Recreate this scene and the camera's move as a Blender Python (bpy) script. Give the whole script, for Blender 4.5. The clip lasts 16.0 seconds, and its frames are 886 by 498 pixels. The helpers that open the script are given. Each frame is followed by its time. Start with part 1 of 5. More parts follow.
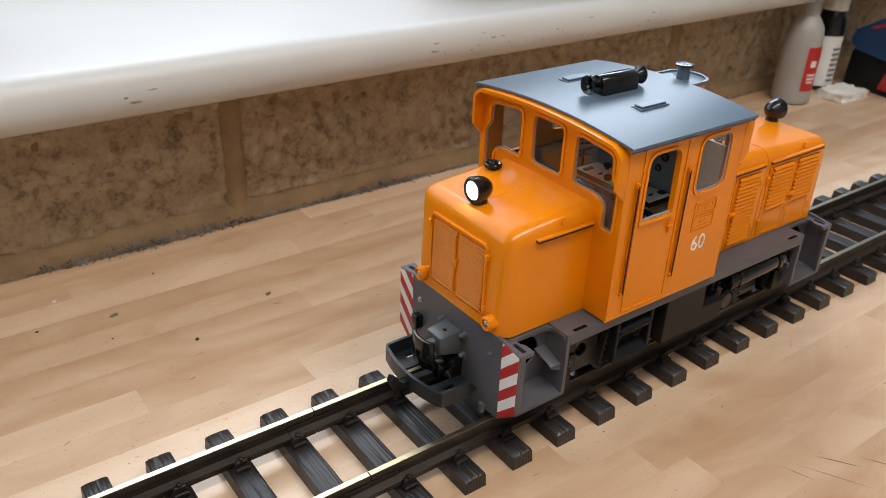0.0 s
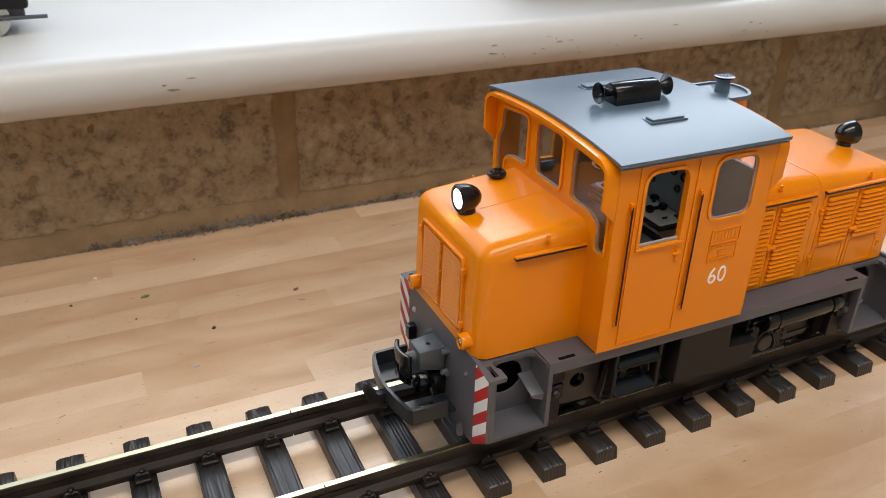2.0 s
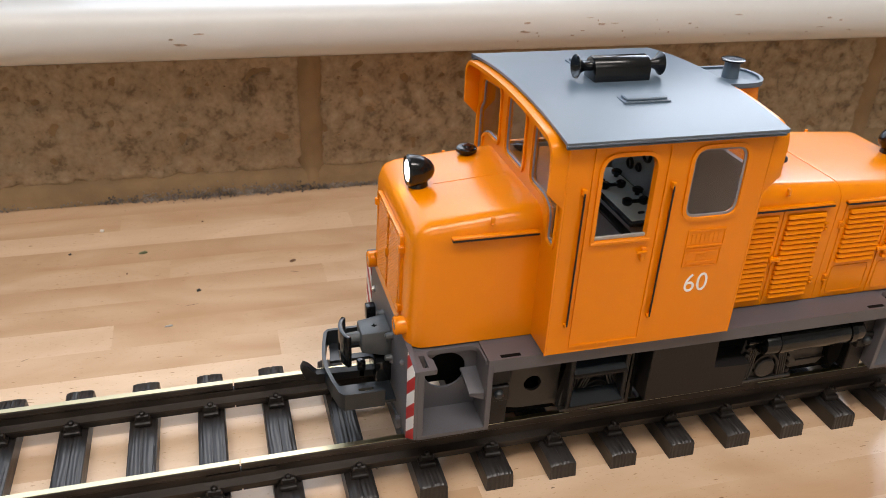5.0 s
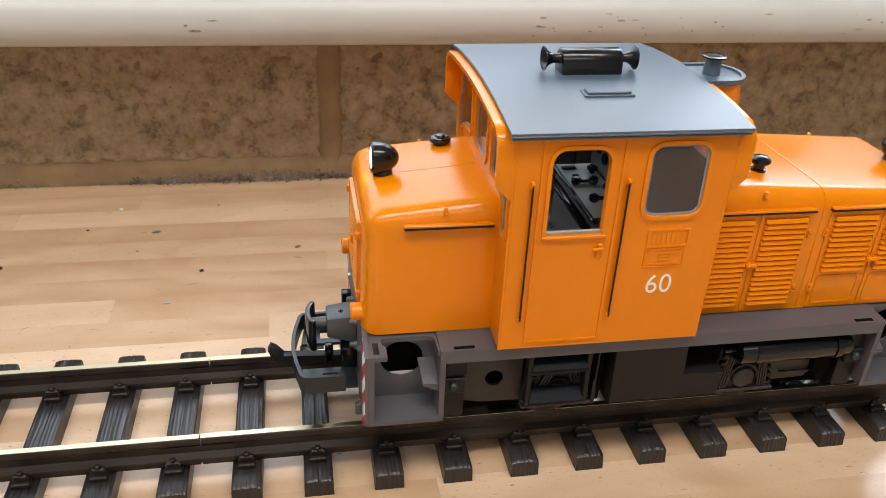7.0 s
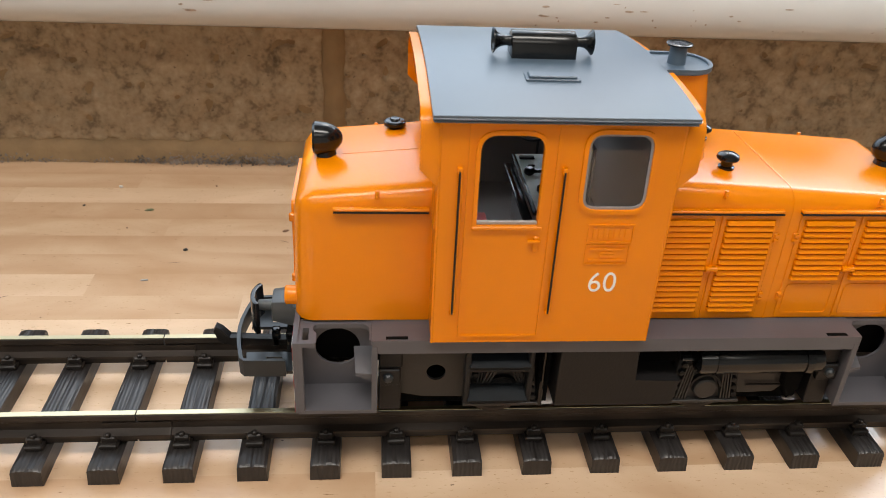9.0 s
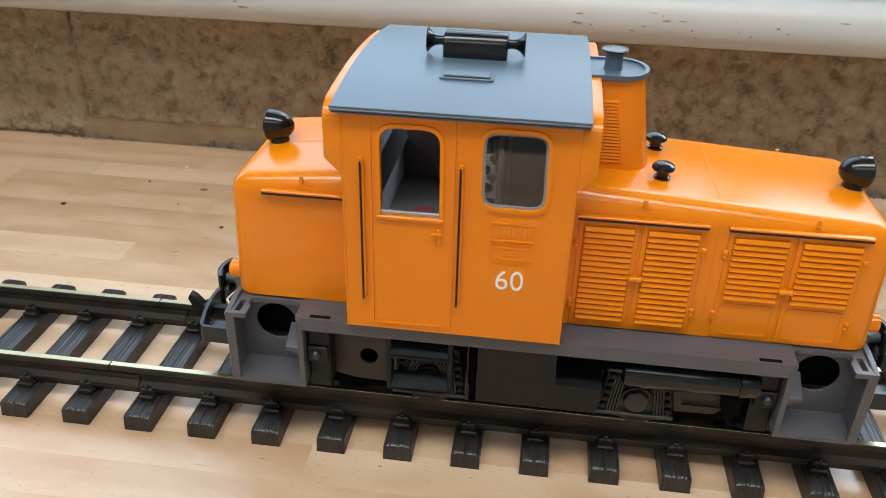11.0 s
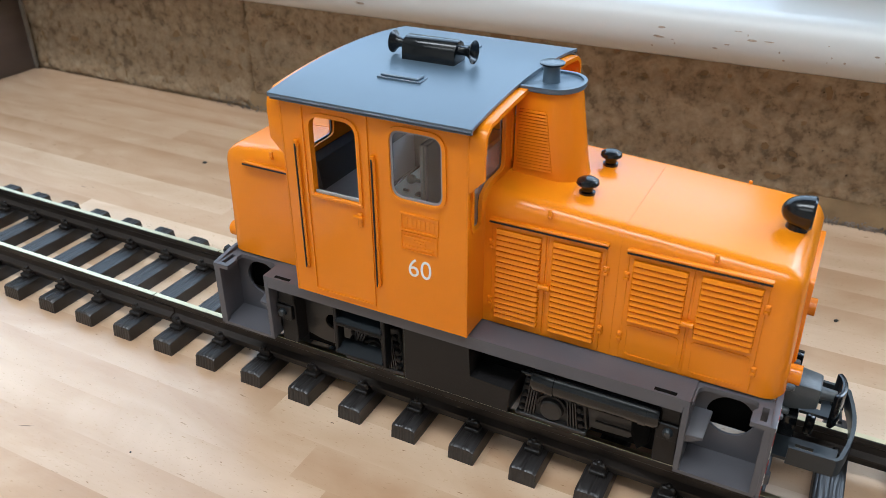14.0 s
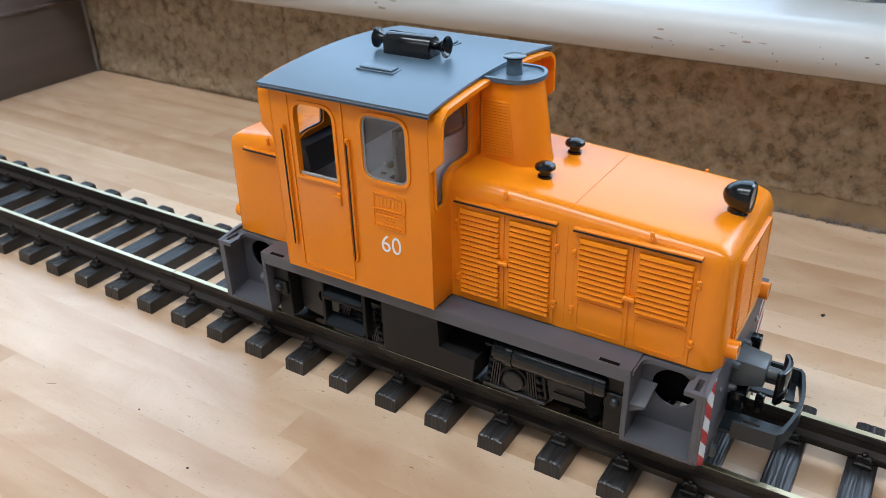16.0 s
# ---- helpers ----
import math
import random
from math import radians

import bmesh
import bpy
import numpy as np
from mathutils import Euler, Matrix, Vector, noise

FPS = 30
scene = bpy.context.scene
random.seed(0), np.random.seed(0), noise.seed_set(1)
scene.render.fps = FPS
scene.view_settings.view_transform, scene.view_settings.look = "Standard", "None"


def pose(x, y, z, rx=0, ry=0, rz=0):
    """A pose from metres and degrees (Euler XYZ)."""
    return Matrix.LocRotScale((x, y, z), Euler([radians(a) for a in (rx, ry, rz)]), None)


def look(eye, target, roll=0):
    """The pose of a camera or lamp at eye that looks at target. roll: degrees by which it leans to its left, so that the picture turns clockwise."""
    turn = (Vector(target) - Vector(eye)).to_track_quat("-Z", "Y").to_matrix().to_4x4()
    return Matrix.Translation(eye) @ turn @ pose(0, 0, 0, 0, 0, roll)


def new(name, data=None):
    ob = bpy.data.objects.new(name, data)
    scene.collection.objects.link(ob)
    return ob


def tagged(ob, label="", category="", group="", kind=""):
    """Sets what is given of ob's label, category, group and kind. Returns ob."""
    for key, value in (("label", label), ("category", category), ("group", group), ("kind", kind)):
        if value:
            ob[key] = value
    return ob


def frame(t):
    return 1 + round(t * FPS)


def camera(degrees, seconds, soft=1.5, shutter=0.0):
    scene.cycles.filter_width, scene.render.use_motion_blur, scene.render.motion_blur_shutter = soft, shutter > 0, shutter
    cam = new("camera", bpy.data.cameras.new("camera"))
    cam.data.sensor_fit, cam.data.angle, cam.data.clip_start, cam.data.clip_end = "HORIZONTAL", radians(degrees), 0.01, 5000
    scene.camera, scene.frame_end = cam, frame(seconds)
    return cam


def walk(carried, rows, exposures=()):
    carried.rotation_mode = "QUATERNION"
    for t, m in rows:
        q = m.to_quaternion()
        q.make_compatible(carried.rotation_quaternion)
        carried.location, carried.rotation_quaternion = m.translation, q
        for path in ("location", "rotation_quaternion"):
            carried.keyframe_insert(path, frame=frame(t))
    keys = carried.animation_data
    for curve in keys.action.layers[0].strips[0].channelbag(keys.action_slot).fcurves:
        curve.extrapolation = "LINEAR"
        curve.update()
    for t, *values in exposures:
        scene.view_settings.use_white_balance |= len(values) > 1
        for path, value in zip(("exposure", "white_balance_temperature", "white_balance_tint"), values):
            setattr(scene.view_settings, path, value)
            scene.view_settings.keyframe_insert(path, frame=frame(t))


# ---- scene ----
cam = camera(56.9, 16.0, soft=0.8)
cam.data.dof.use_dof, cam.data.dof.focus_distance, cam.data.dof.aperture_fstop = True, 0.33, 22.0
PATH = [
    (0, (-25.843, -20.555, 19.418), (-24.784, -19.154, 18.462), 2.3),
    (0.5, (-25.386, -20.778, 18.854), (-24.381, -19.342, 17.891), 2.8),
    (1, (-23.053, -21.644, 18.95), (-22.122, -20.157, 17.991), 2.7),
    (1.5, (-20.984, -22.095, 18.637), (-20.148, -20.554, 17.675), 2.0),
    (2, (-18.832, -22.462, 18.789), (-18.07, -20.879, 17.835), 1.6),
    (2.5, (-17.228, -22.814, 18.937), (-16.515, -21.207, 17.984), 1.7),
    (3, (-16.156, -22.891, 18.612), (-15.48, -21.27, 17.656), 2.1),
    (3.5, (-14.985, -22.871, 17.743), (-14.348, -21.24, 16.777), 2.5),
    (4, (-14.084, -22.741, 17.001), (-13.483, -21.096, 16.035), 2.8),
    (6.5, (-8.432, -23.276, 16.994), (-8.064, -21.572, 16.014), 2.6),
    (7, (-7.616, -23.839, 16.818), (-7.282, -22.128, 15.838), 2.7),
    (7.5, (-6.559, -23.864, 16.379), (-6.258, -22.149, 15.395), 2.7),
    (8, (-5.356, -23.578, 16.039), (-5.097, -21.854, 15.059), 2.7),
    (8.5, (-4.135, -23.323, 16.07), (-3.912, -21.598, 15.083), 2.7),
    (9, (-2.844, -23.592, 16.092), (-2.666, -21.864, 15.102), 3.0),
    (9.2, (-2.652, -23.846, 15.74), (-2.491, -22.108, 14.764), 3.0),
    (11.5, (6.9, -24.63, 16.468), (6.629, -22.911, 15.481), 1.0),
    (12, (6.533, -24.621, 16.253), (6.25, -22.901, 15.271), 0.8),
    (12.5, (6.715, -24.183, 17.048), (6.397, -22.466, 16.073), 1.0),
    (13, (9.836, -22.966, 17.023), (9.343, -21.293, 16.045), 1.7),
    (13.5, (14.967, -22.478, 16.797), (14.271, -20.887, 15.804), 0.8),
    (14, (18.263, -23.112, 17.333), (17.465, -21.571, 16.338), -0.3),
    (14.5, (20.297, -23.633, 16.902), (19.436, -22.121, 15.917), -1.2),
    (15, (20.273, -23.414, 17.102), (19.381, -21.917, 16.12), -1.5),
    (15.5, (21.058, -23.006, 17.411), (20.134, -21.521, 16.441), -1.6),
    (16, (23.159, -23.765, 17.397), (22.211, -22.293, 16.429), -1.6),
]
# All plan lengths are in units of U metres; x along the track, y towards the wall, z = 0 at the foot of the cab handrails.
U = 0.0093
ZB = -8.37          # top of the worktop


def W(x, y, z):
    return Vector((x, y, z - ZB)) * U


walk(cam, [(t, look(W(*e), W(*g), r)) for t, e, g, r in PATH],
     [(0.0, -0.37, 6400, 11), (1.5, -0.37, 6450, 10), (3.0, -0.37, 6550, 14), (4.0, -0.29, 6650, 14), (6.5, -0.12, 6550, 12), (9.2, -0.12, 6600, 10), (11.5, -0.15, 5800, 5), (12.5, -0.13, 5650, 5),
      (14.5, -0.13, 5500, 5), (16.0, -0.16, 5450, 5)])

# ---- light ----
world = bpy.data.worlds.new("sky")
scene.world = world
world.use_nodes = True
wn = world.node_tree
sky = wn.nodes.new("ShaderNodeTexSky")
sky.sky_type, sky.sun_disc = "NISHITA", False
sky.sun_elevation, sky.sun_rotation = radians(40), radians(20)
wn.nodes["Background"].inputs["Strength"].default_value = 0.12
wn.links.new(sky.outputs[0], wn.nodes["Background"].inputs[0])


def sun_lamp():
    d = bpy.data.lights.new("sun", "SUN")
    d.energy, d.angle, d.color = 0.3, radians(12), (1.0, 0.97, 0.93)
    ob = new("sun", d)
    ob.matrix_world = look((1, 3, 3), (0, 0, 0))


def area_lamp(name, eye, target, sx, sy, watts, color):
    d = bpy.data.lights.new(name, "AREA")
    d.shape, d.size, d.size_y, d.energy, d.color = "RECTANGLE", sx, sy, watts, color
    ob = new(name, d)
    ob.matrix_world = look(eye, target)
    return ob


sun_lamp()
area_lamp("window_daylight", (-0.60, 0.53, 0.60), (-0.60, -1.0, 0.16), 1.55, 0.60, 8.2, (0.74, 0.88, 1.0))
area_lamp("window_daylight", (0.55, 0.53, 0.55), (0.55, -1.0, 0.14), 0.58, 0.30, 5.2, (0.78, 0.89, 1.0))
area_lamp("ceiling_tube", (-0.12, -0.50, 1.42), (-0.12, -0.50, 0.0), 1.80, 0.28, 21.0, (1.0, 0.96, 0.91))
area_lamp("ceiling_tube", (-0.2, -1.5, 1.42), (-0.2, -1.5, 0.0), 1.80, 0.28, 3.5, (1.0, 0.96, 0.91))


# ---- materials ----
def material(name, color, rough=0.5, metal=0.0, vary=0.12, scale=40.0, bump=0.0, bump_scale=400.0, coat=0.0, rand=0.0,
             stretch=(1, 1, 1), spec=0.5, rough_vary=0.1):
    m = bpy.data.materials.new(name)
    m.use_nodes = True
    t = m.node_tree
    b = t.nodes["Principled BSDF"]
    b.inputs["Metallic"].default_value = metal
    b.inputs["Coat Weight"].default_value = coat
    b.inputs["Specular IOR Level"].default_value = spec
    geo = t.nodes.new("ShaderNodeNewGeometry")
    mp = t.nodes.new("ShaderNodeMapping")
    mp.inputs["Scale"].default_value = stretch
    t.links.new(geo.outputs["Position"], mp.inputs["Vector"])
    n1 = t.nodes.new("ShaderNodeTexNoise")
    n1.inputs["Scale"].default_value, n1.inputs["Detail"].default_value = scale, 6.0
    t.links.new(mp.outputs[0], n1.inputs["Vector"])
    hsv = t.nodes.new("ShaderNodeHueSaturation")
    hsv.inputs["Color"].default_value = (*color, 1)
    val = t.nodes.new("ShaderNodeMapRange")
    val.inputs[1].default_value, val.inputs[2].default_value = 0.3, 0.7
    val.inputs[3].default_value, val.inputs[4].default_value = 1 - vary, 1 + vary
    t.links.new(n1.outputs["Fac"], val.inputs[0])
    src = val.outputs[0]
    if rand:
        oi = t.nodes.new("ShaderNodeObjectInfo")
        rr = t.nodes.new("ShaderNodeMapRange")
        rr.inputs[3].default_value, rr.inputs[4].default_value = 1 - rand, 1 + rand
        t.links.new(oi.outputs["Random"], rr.inputs[0])
        mul = t.nodes.new("ShaderNodeMath")
        mul.operation = "MULTIPLY"
        t.links.new(src, mul.inputs[0])
        t.links.new(rr.outputs[0], mul.inputs[1])
        src = mul.outputs[0]
    t.links.new(src, hsv.inputs["Value"])
    t.links.new(hsv.outputs[0], b.inputs["Base Color"])
    rg = t.nodes.new("ShaderNodeMapRange")
    rg.inputs[3].default_value, rg.inputs[4].default_value = max(0.02, rough - rough_vary), min(1, rough + rough_vary)
    n2 = t.nodes.new("ShaderNodeTexNoise")
    n2.inputs["Scale"].default_value, n2.inputs["Detail"].default_value = bump_scale, 4.0
    t.links.new(mp.outputs[0], n2.inputs["Vector"])
    t.links.new(n1.outputs["Fac"], rg.inputs[0])
    t.links.new(rg.outputs[0], b.inputs["Roughness"])
    if bump:
        bp = t.nodes.new("ShaderNodeBump")
        bp.inputs["Strength"].default_value, bp.inputs["Distance"].default_value = bump, 0.001
        t.links.new(n2.outputs["Fac"], bp.inputs["Height"])
        t.links.new(bp.outputs[0], b.inputs["Normal"])
    return m


def glass_material(name, tint=(0.95, 0.95, 0.97), rough=0.02):
    m = bpy.data.materials.new(name)
    m.use_nodes = True
    b = m.node_tree.nodes["Principled BSDF"]
    b.inputs["Base Color"].default_value = (*tint, 1)
    b.inputs["Transmission Weight"].default_value, b.inputs["Roughness"].default_value = 1.0, rough
    b.inputs["IOR"].default_value = 1.45
    return m


def glow_material(name, color, strength):
    m = bpy.data.materials.new(name)
    m.use_nodes = True
    b = m.node_tree.nodes["Principled BSDF"]
    b.inputs["Base Color"].default_value = (0.8, 0.8, 0.8, 1)
    b.inputs["Emission Color"].default_value = (*color, 1)
    b.inputs["Emission Strength"].default_value = strength
    return m


def add_specks(m, scale, amount, color, stretch=(1, 1, 1), soft=0.04):
    """Small marks with their own outline: where a fine noise passes a threshold the base colour turns to color."""
    t = m.node_tree
    b = t.nodes["Principled BSDF"]
    old = b.inputs["Base Color"].links[0].from_socket
    geo = t.nodes.new("ShaderNodeNewGeometry")
    mp = t.nodes.new("ShaderNodeMapping")
    mp.inputs["Scale"].default_value = stretch
    mp.inputs["Location"].default_value = (scale * 0.013, 0.37, 0.11)
    t.links.new(geo.outputs["Position"], mp.inputs["Vector"])
    n = t.nodes.new("ShaderNodeTexNoise")
    n.inputs["Scale"].default_value, n.inputs["Detail"].default_value = scale, 5.0
    t.links.new(mp.outputs[0], n.inputs["Vector"])
    r = t.nodes.new("ShaderNodeMapRange")
    r.inputs[1].default_value, r.inputs[2].default_value = amount, amount + soft
    t.links.new(n.outputs["Fac"], r.inputs[0])
    mx = t.nodes.new("ShaderNodeMix")
    mx.data_type = "RGBA"
    t.links.new(r.outputs[0], mx.inputs["Factor"])
    t.links.new(old, mx.inputs["A"])
    mx.inputs["B"].default_value = (*color, 1)
    t.links.new(mx.outputs["Result"], b.inputs["Base Color"])


def wood_material():
    """Varnished beech: a tone for each stave, long grain, soft figure and short pores."""
    m = bpy.data.materials.new("beech")
    m.use_nodes = True
    t = m.node_tree
    b = t.nodes["Principled BSDF"]
    geo = t.nodes.new("ShaderNodeNewGeometry")
    oi = t.nodes.new("ShaderNodeObjectInfo")
    off = t.nodes.new("ShaderNodeVectorMath")
    off.operation = "MULTIPLY_ADD"
    comb = t.nodes.new("ShaderNodeCombineXYZ")
    for i in range(3):
        t.links.new(oi.outputs["Random"], comb.inputs[i])
    off.inputs[1].default_value = (7.0, 3.0, 0.0)
    t.links.new(comb.outputs[0], off.inputs[0])
    t.links.new(geo.outputs["Position"], off.inputs[2])

    def noise_at(scale, stretch, detail, distort=0.0):
        mp = t.nodes.new("ShaderNodeMapping")
        mp.inputs["Scale"].default_value = stretch
        t.links.new(off.outputs[0], mp.inputs["Vector"])
        n = t.nodes.new("ShaderNodeTexNoise")
        n.inputs["Scale"].default_value, n.inputs["Detail"].default_value = scale, detail
        n.inputs["Distortion"].default_value = distort
        t.links.new(mp.outputs[0], n.inputs["Vector"])
        return n.outputs["Fac"]

    figure = noise_at(11.0, (0.8, 1.9, 1.0), 4.0, 2.2)
    grain = noise_at(70.0, (0.15, 2.2, 1.0), 4.0, 0.8)
    pores = noise_at(420.0, (0.10, 1.6, 1.0), 2.0)
    wmp = t.nodes.new("ShaderNodeMapping")
    wmp.inputs["Scale"].default_value = (0.16, 1.0, 1.0)
    t.links.new(off.outputs[0], wmp.inputs["Vector"])
    wave = t.nodes.new("ShaderNodeTexWave")
    wave.bands_direction = "Y"
    for k, v in (("Scale", 9.0), ("Distortion", 6.0), ("Detail", 1.0), ("Detail Scale", 0.8)):
        wave.inputs[k].default_value = v
    t.links.new(wmp.outputs[0], wave.inputs["Vector"])
    ramp = t.nodes.new("ShaderNodeValToRGB")
    e = ramp.color_ramp.elements
    e[0].position, e[0].color = 0.28, (0.495, 0.315, 0.185, 1)
    e[1].position, e[1].color = 0.70, (0.735, 0.552, 0.390, 1)
    mixv = t.nodes.new("ShaderNodeMath")
    mixv.operation = "MULTIPLY_ADD"
    mixv.inputs[1].default_value = 0.42
    t.links.new(figure, mixv.inputs[0])
    rnd = t.nodes.new("ShaderNodeMapRange")
    rnd.inputs[3].default_value, rnd.inputs[4].default_value = 0.12, 0.39
    t.links.new(oi.outputs["Random"], rnd.inputs[0])
    t.links.new(rnd.outputs[0], mixv.inputs[2])
    gadd = t.nodes.new("ShaderNodeMath")
    gadd.operation = "MULTIPLY_ADD"
    gadd.inputs[1].default_value = 0.06
    t.links.new(grain, gadd.inputs[0])
    t.links.new(mixv.outputs[0], gadd.inputs[2])
    sub = t.nodes.new("ShaderNodeMath")
    sub.operation = "SUBTRACT"
    sub.inputs[1].default_value = 0.075
    wadd = t.nodes.new("ShaderNodeMath")
    wadd.operation = "MULTIPLY_ADD"
    wadd.inputs[1].default_value = 0.09
    t.links.new(wave.outputs["Fac"], wadd.inputs[0])
    t.links.new(gadd.outputs[0], wadd.inputs[2])
    t.links.new(wadd.outputs[0], sub.inputs[0])
    t.links.new(sub.outputs[0], ramp.inputs[0])
    t.links.new(ramp.outputs[0], b.inputs["Base Color"])
    rg = t.nodes.new("ShaderNodeMapRange")
    rg.inputs[3].default_value, rg.inputs[4].default_value = 0.18, 0.30
    b.inputs["Specular IOR Level"].default_value = 0.45
    t.links.new(grain, rg.inputs[0])
    t.links.new(rg.outputs[0], b.inputs["Roughness"])
    bp = t.nodes.new("ShaderNodeBump")
    bp.inputs["Strength"].default_value, bp.inputs["Distance"].default_value = 0.08, 0.0006
    t.links.new(pores, bp.inputs["Height"])
    t.links.new(bp.outputs[0], b.inputs["Normal"])
    add_specks(m, 1100.0, 0.62, (0.47, 0.30, 0.165), (0.4, 1, 1), 0.12)
    add_specks(m, 230.0, 0.755, (0.12, 0.07, 0.04), (0.8, 1, 1), 0.03)
    add_specks(m, 38.0, 0.775, (0.34, 0.22, 0.12), (0.7, 1, 1), 0.05)
    add_specks(m, 640.0, 0.70, (0.30, 0.18, 0.09), (0.28, 1.3, 1), 0.05)
    add_specks(m, 60.0, 0.785, (0.25, 0.13, 0.06), (0.5, 1, 1), 0.05)
    return m


def stone_material():
    """Coarse brown block: pale lumps of aggregate in a darker, pitted bed."""
    m = bpy.data.materials.new("rough_block")
    m.use_nodes = True
    t = m.node_tree
    b = t.nodes["Principled BSDF"]
    geo = t.nodes.new("ShaderNodeNewGeometry")

    def noise_at(scale, detail):
        n = t.nodes.new("ShaderNodeTexNoise")
        n.inputs["Scale"].default_value, n.inputs["Detail"].default_value = scale, detail
        t.links.new(geo.outputs["Position"], n.inputs["Vector"])
        return n

    def combine(op, a, b2, c=None):
        n = t.nodes.new("ShaderNodeMath")
        n.operation = op
        for k, s in enumerate((a, b2, c)):
            if s is None:
                continue
            if isinstance(s, (int, float)):
                n.inputs[k].default_value = s
            else:
                t.links.new(s, n.inputs[k])
        return n.outputs[0]

    warp_noise = noise_at(160.0, 3.0)
    warp = t.nodes.new("ShaderNodeMix")
    warp.data_type = "VECTOR"
    warp.inputs["Factor"].default_value = 0.006
    t.links.new(geo.outputs["Position"], warp.inputs["A"])
    t.links.new(warp_noise.outputs["Color"], warp.inputs["B"])
    vor = t.nodes.new("ShaderNodeTexVoronoi")
    vor.inputs["Scale"].default_value = 120.0
    t.links.new(warp.outputs["Result"], vor.inputs["Vector"])
    broad, mid, fine = noise_at(16.0, 3.0).outputs["Fac"], noise_at(90.0, 6.0).outputs["Fac"], noise_at(420.0, 5.0).outputs["Fac"]
    lumps = combine("SUBTRACT", 1.0, combine("MULTIPLY", vor.outputs["Distance"], 1.15))
    mask = combine("MULTIPLY", combine("SUBTRACT", broad, 0.32), 2.2)
    v = combine("MULTIPLY_ADD", combine("MULTIPLY", combine("SUBTRACT", lumps, 0.45), mask), 0.46, combine("MULTIPLY_ADD", mid, 0.42, combine("MULTIPLY_ADD", fine, 0.42, 0.03)))
    ramp = t.nodes.new("ShaderNodeValToRGB")
    e = ramp.color_ramp.elements
    e[0].position, e[0].color = 0.28, (0.205, 0.150, 0.094, 1)
    e[1].position, e[1].color = 0.66, (0.50, 0.40, 0.275, 1)
    el = ramp.color_ramp.elements.new(0.43)
    el.color = (0.385, 0.290, 0.185, 1)
    t.links.new(v, ramp.inputs[0])
    t.links.new(ramp.outputs[0], b.inputs["Base Color"])
    b.inputs["Roughness"].default_value = 0.9
    bp = t.nodes.new("ShaderNodeBump")
    bp.inputs["Strength"].default_value, bp.inputs["Distance"].default_value = 0.55, 0.0018
    t.links.new(v, bp.inputs["Height"])
    t.links.new(bp.outputs[0], b.inputs["Normal"])
    add_specks(m, 190.0, 0.72, (0.15, 0.105, 0.065), (1, 1, 1), 0.05)
    add_specks(m, 330.0, 0.69, (0.13, 0.09, 0.055), (1, 1, 1), 0.04)
    return m


def sleeper_material():
    """Moulded plastic with wavy wood grain along the sleeper, a few knots and a dusty sheen."""
    m = material("sleeper_plastic", (0.021, 0.0180, 0.0170), 0.40, spec=0.55, vary=0.30, scale=260, stretch=(4.0, 0.5, 1), rand=0.25)
    t = m.node_tree
    b = t.nodes["Principled BSDF"]
    tc = t.nodes.new("ShaderNodeTexCoord")
    oi = t.nodes.new("ShaderNodeObjectInfo")
    add = t.nodes.new("ShaderNodeVectorMath")
    add.operation = "ADD"
    t.links.new(tc.outputs["Object"], add.inputs[0])
    t.links.new(oi.outputs["Random"], add.inputs[1])
    mp = t.nodes.new("ShaderNodeMapping")
    mp.inputs["Scale"].default_value = (1.0, 0.12, 0.4)
    t.links.new(add.outputs[0], mp.inputs["Vector"])
    wv = t.nodes.new("ShaderNodeTexWave")
    wv.bands_direction = "X"
    for k, v in (("Scale", 190.0), ("Distortion", 5.0), ("Detail", 3.0), ("Detail Scale", 1.4)):
        wv.inputs[k].default_value = v
    t.links.new(mp.outputs[0], wv.inputs["Vector"])
    bp = t.nodes.new("ShaderNodeBump")
    bp.inputs["Strength"].default_value, bp.inputs["Distance"].default_value = 0.30, 0.0005
    t.links.new(wv.outputs["Fac"], bp.inputs["Height"])
    t.links.new(bp.outputs[0], b.inputs["Normal"])
    return m


ORANGE = material("orange_plastic", (0.80, 0.233, 0.0006), 0.21, spec=0.40, vary=0.05, scale=25, bump=0.05, bump_scale=900, rough_vary=0.04)
GREY = material("dark_grey_plastic", (0.090, 0.087, 0.097), 0.46, vary=0.10, scale=60, bump=0.05, bump_scale=1100)
SLATE = material("slate_grey_plastic", (0.080, 0.116, 0.156), 0.36, spec=0.58, vary=0.06, scale=30, bump=0.006, bump_scale=1100, rough_vary=0.02)
COUPLER = material("blue_grey_plastic", (0.082, 0.090, 0.094), 0.36, vary=0.10, scale=80, bump=0.1, bump_scale=900)
BLACK = material("gloss_black_plastic", (0.006, 0.0065, 0.007), 0.17, vary=0.2, scale=80, rough_vary=0.08)
SATIN = material("satin_black_plastic", (0.008, 0.008, 0.009), 0.45, spec=0.3, vary=0.2, scale=120, bump=0.15, bump_scale=900)
DARKBOX = material("charcoal_plastic", (0.0085, 0.0075, 0.0075), 0.5, spec=0.34, vary=0.12, scale=60, bump=0.1, bump_scale=900)
UMBER = material("umber_grey_plastic", (0.030, 0.028, 0.027), 0.42, vary=0.12, scale=60, bump=0.1, bump_scale=900)
TIE = sleeper_material()
RUNNER = material("track_base_plastic", (0.014, 0.0112, 0.0098), 0.45, spec=0.38, vary=0.3, scale=150, bump=0.1, bump_scale=500, stretch=(0.3, 1, 1))
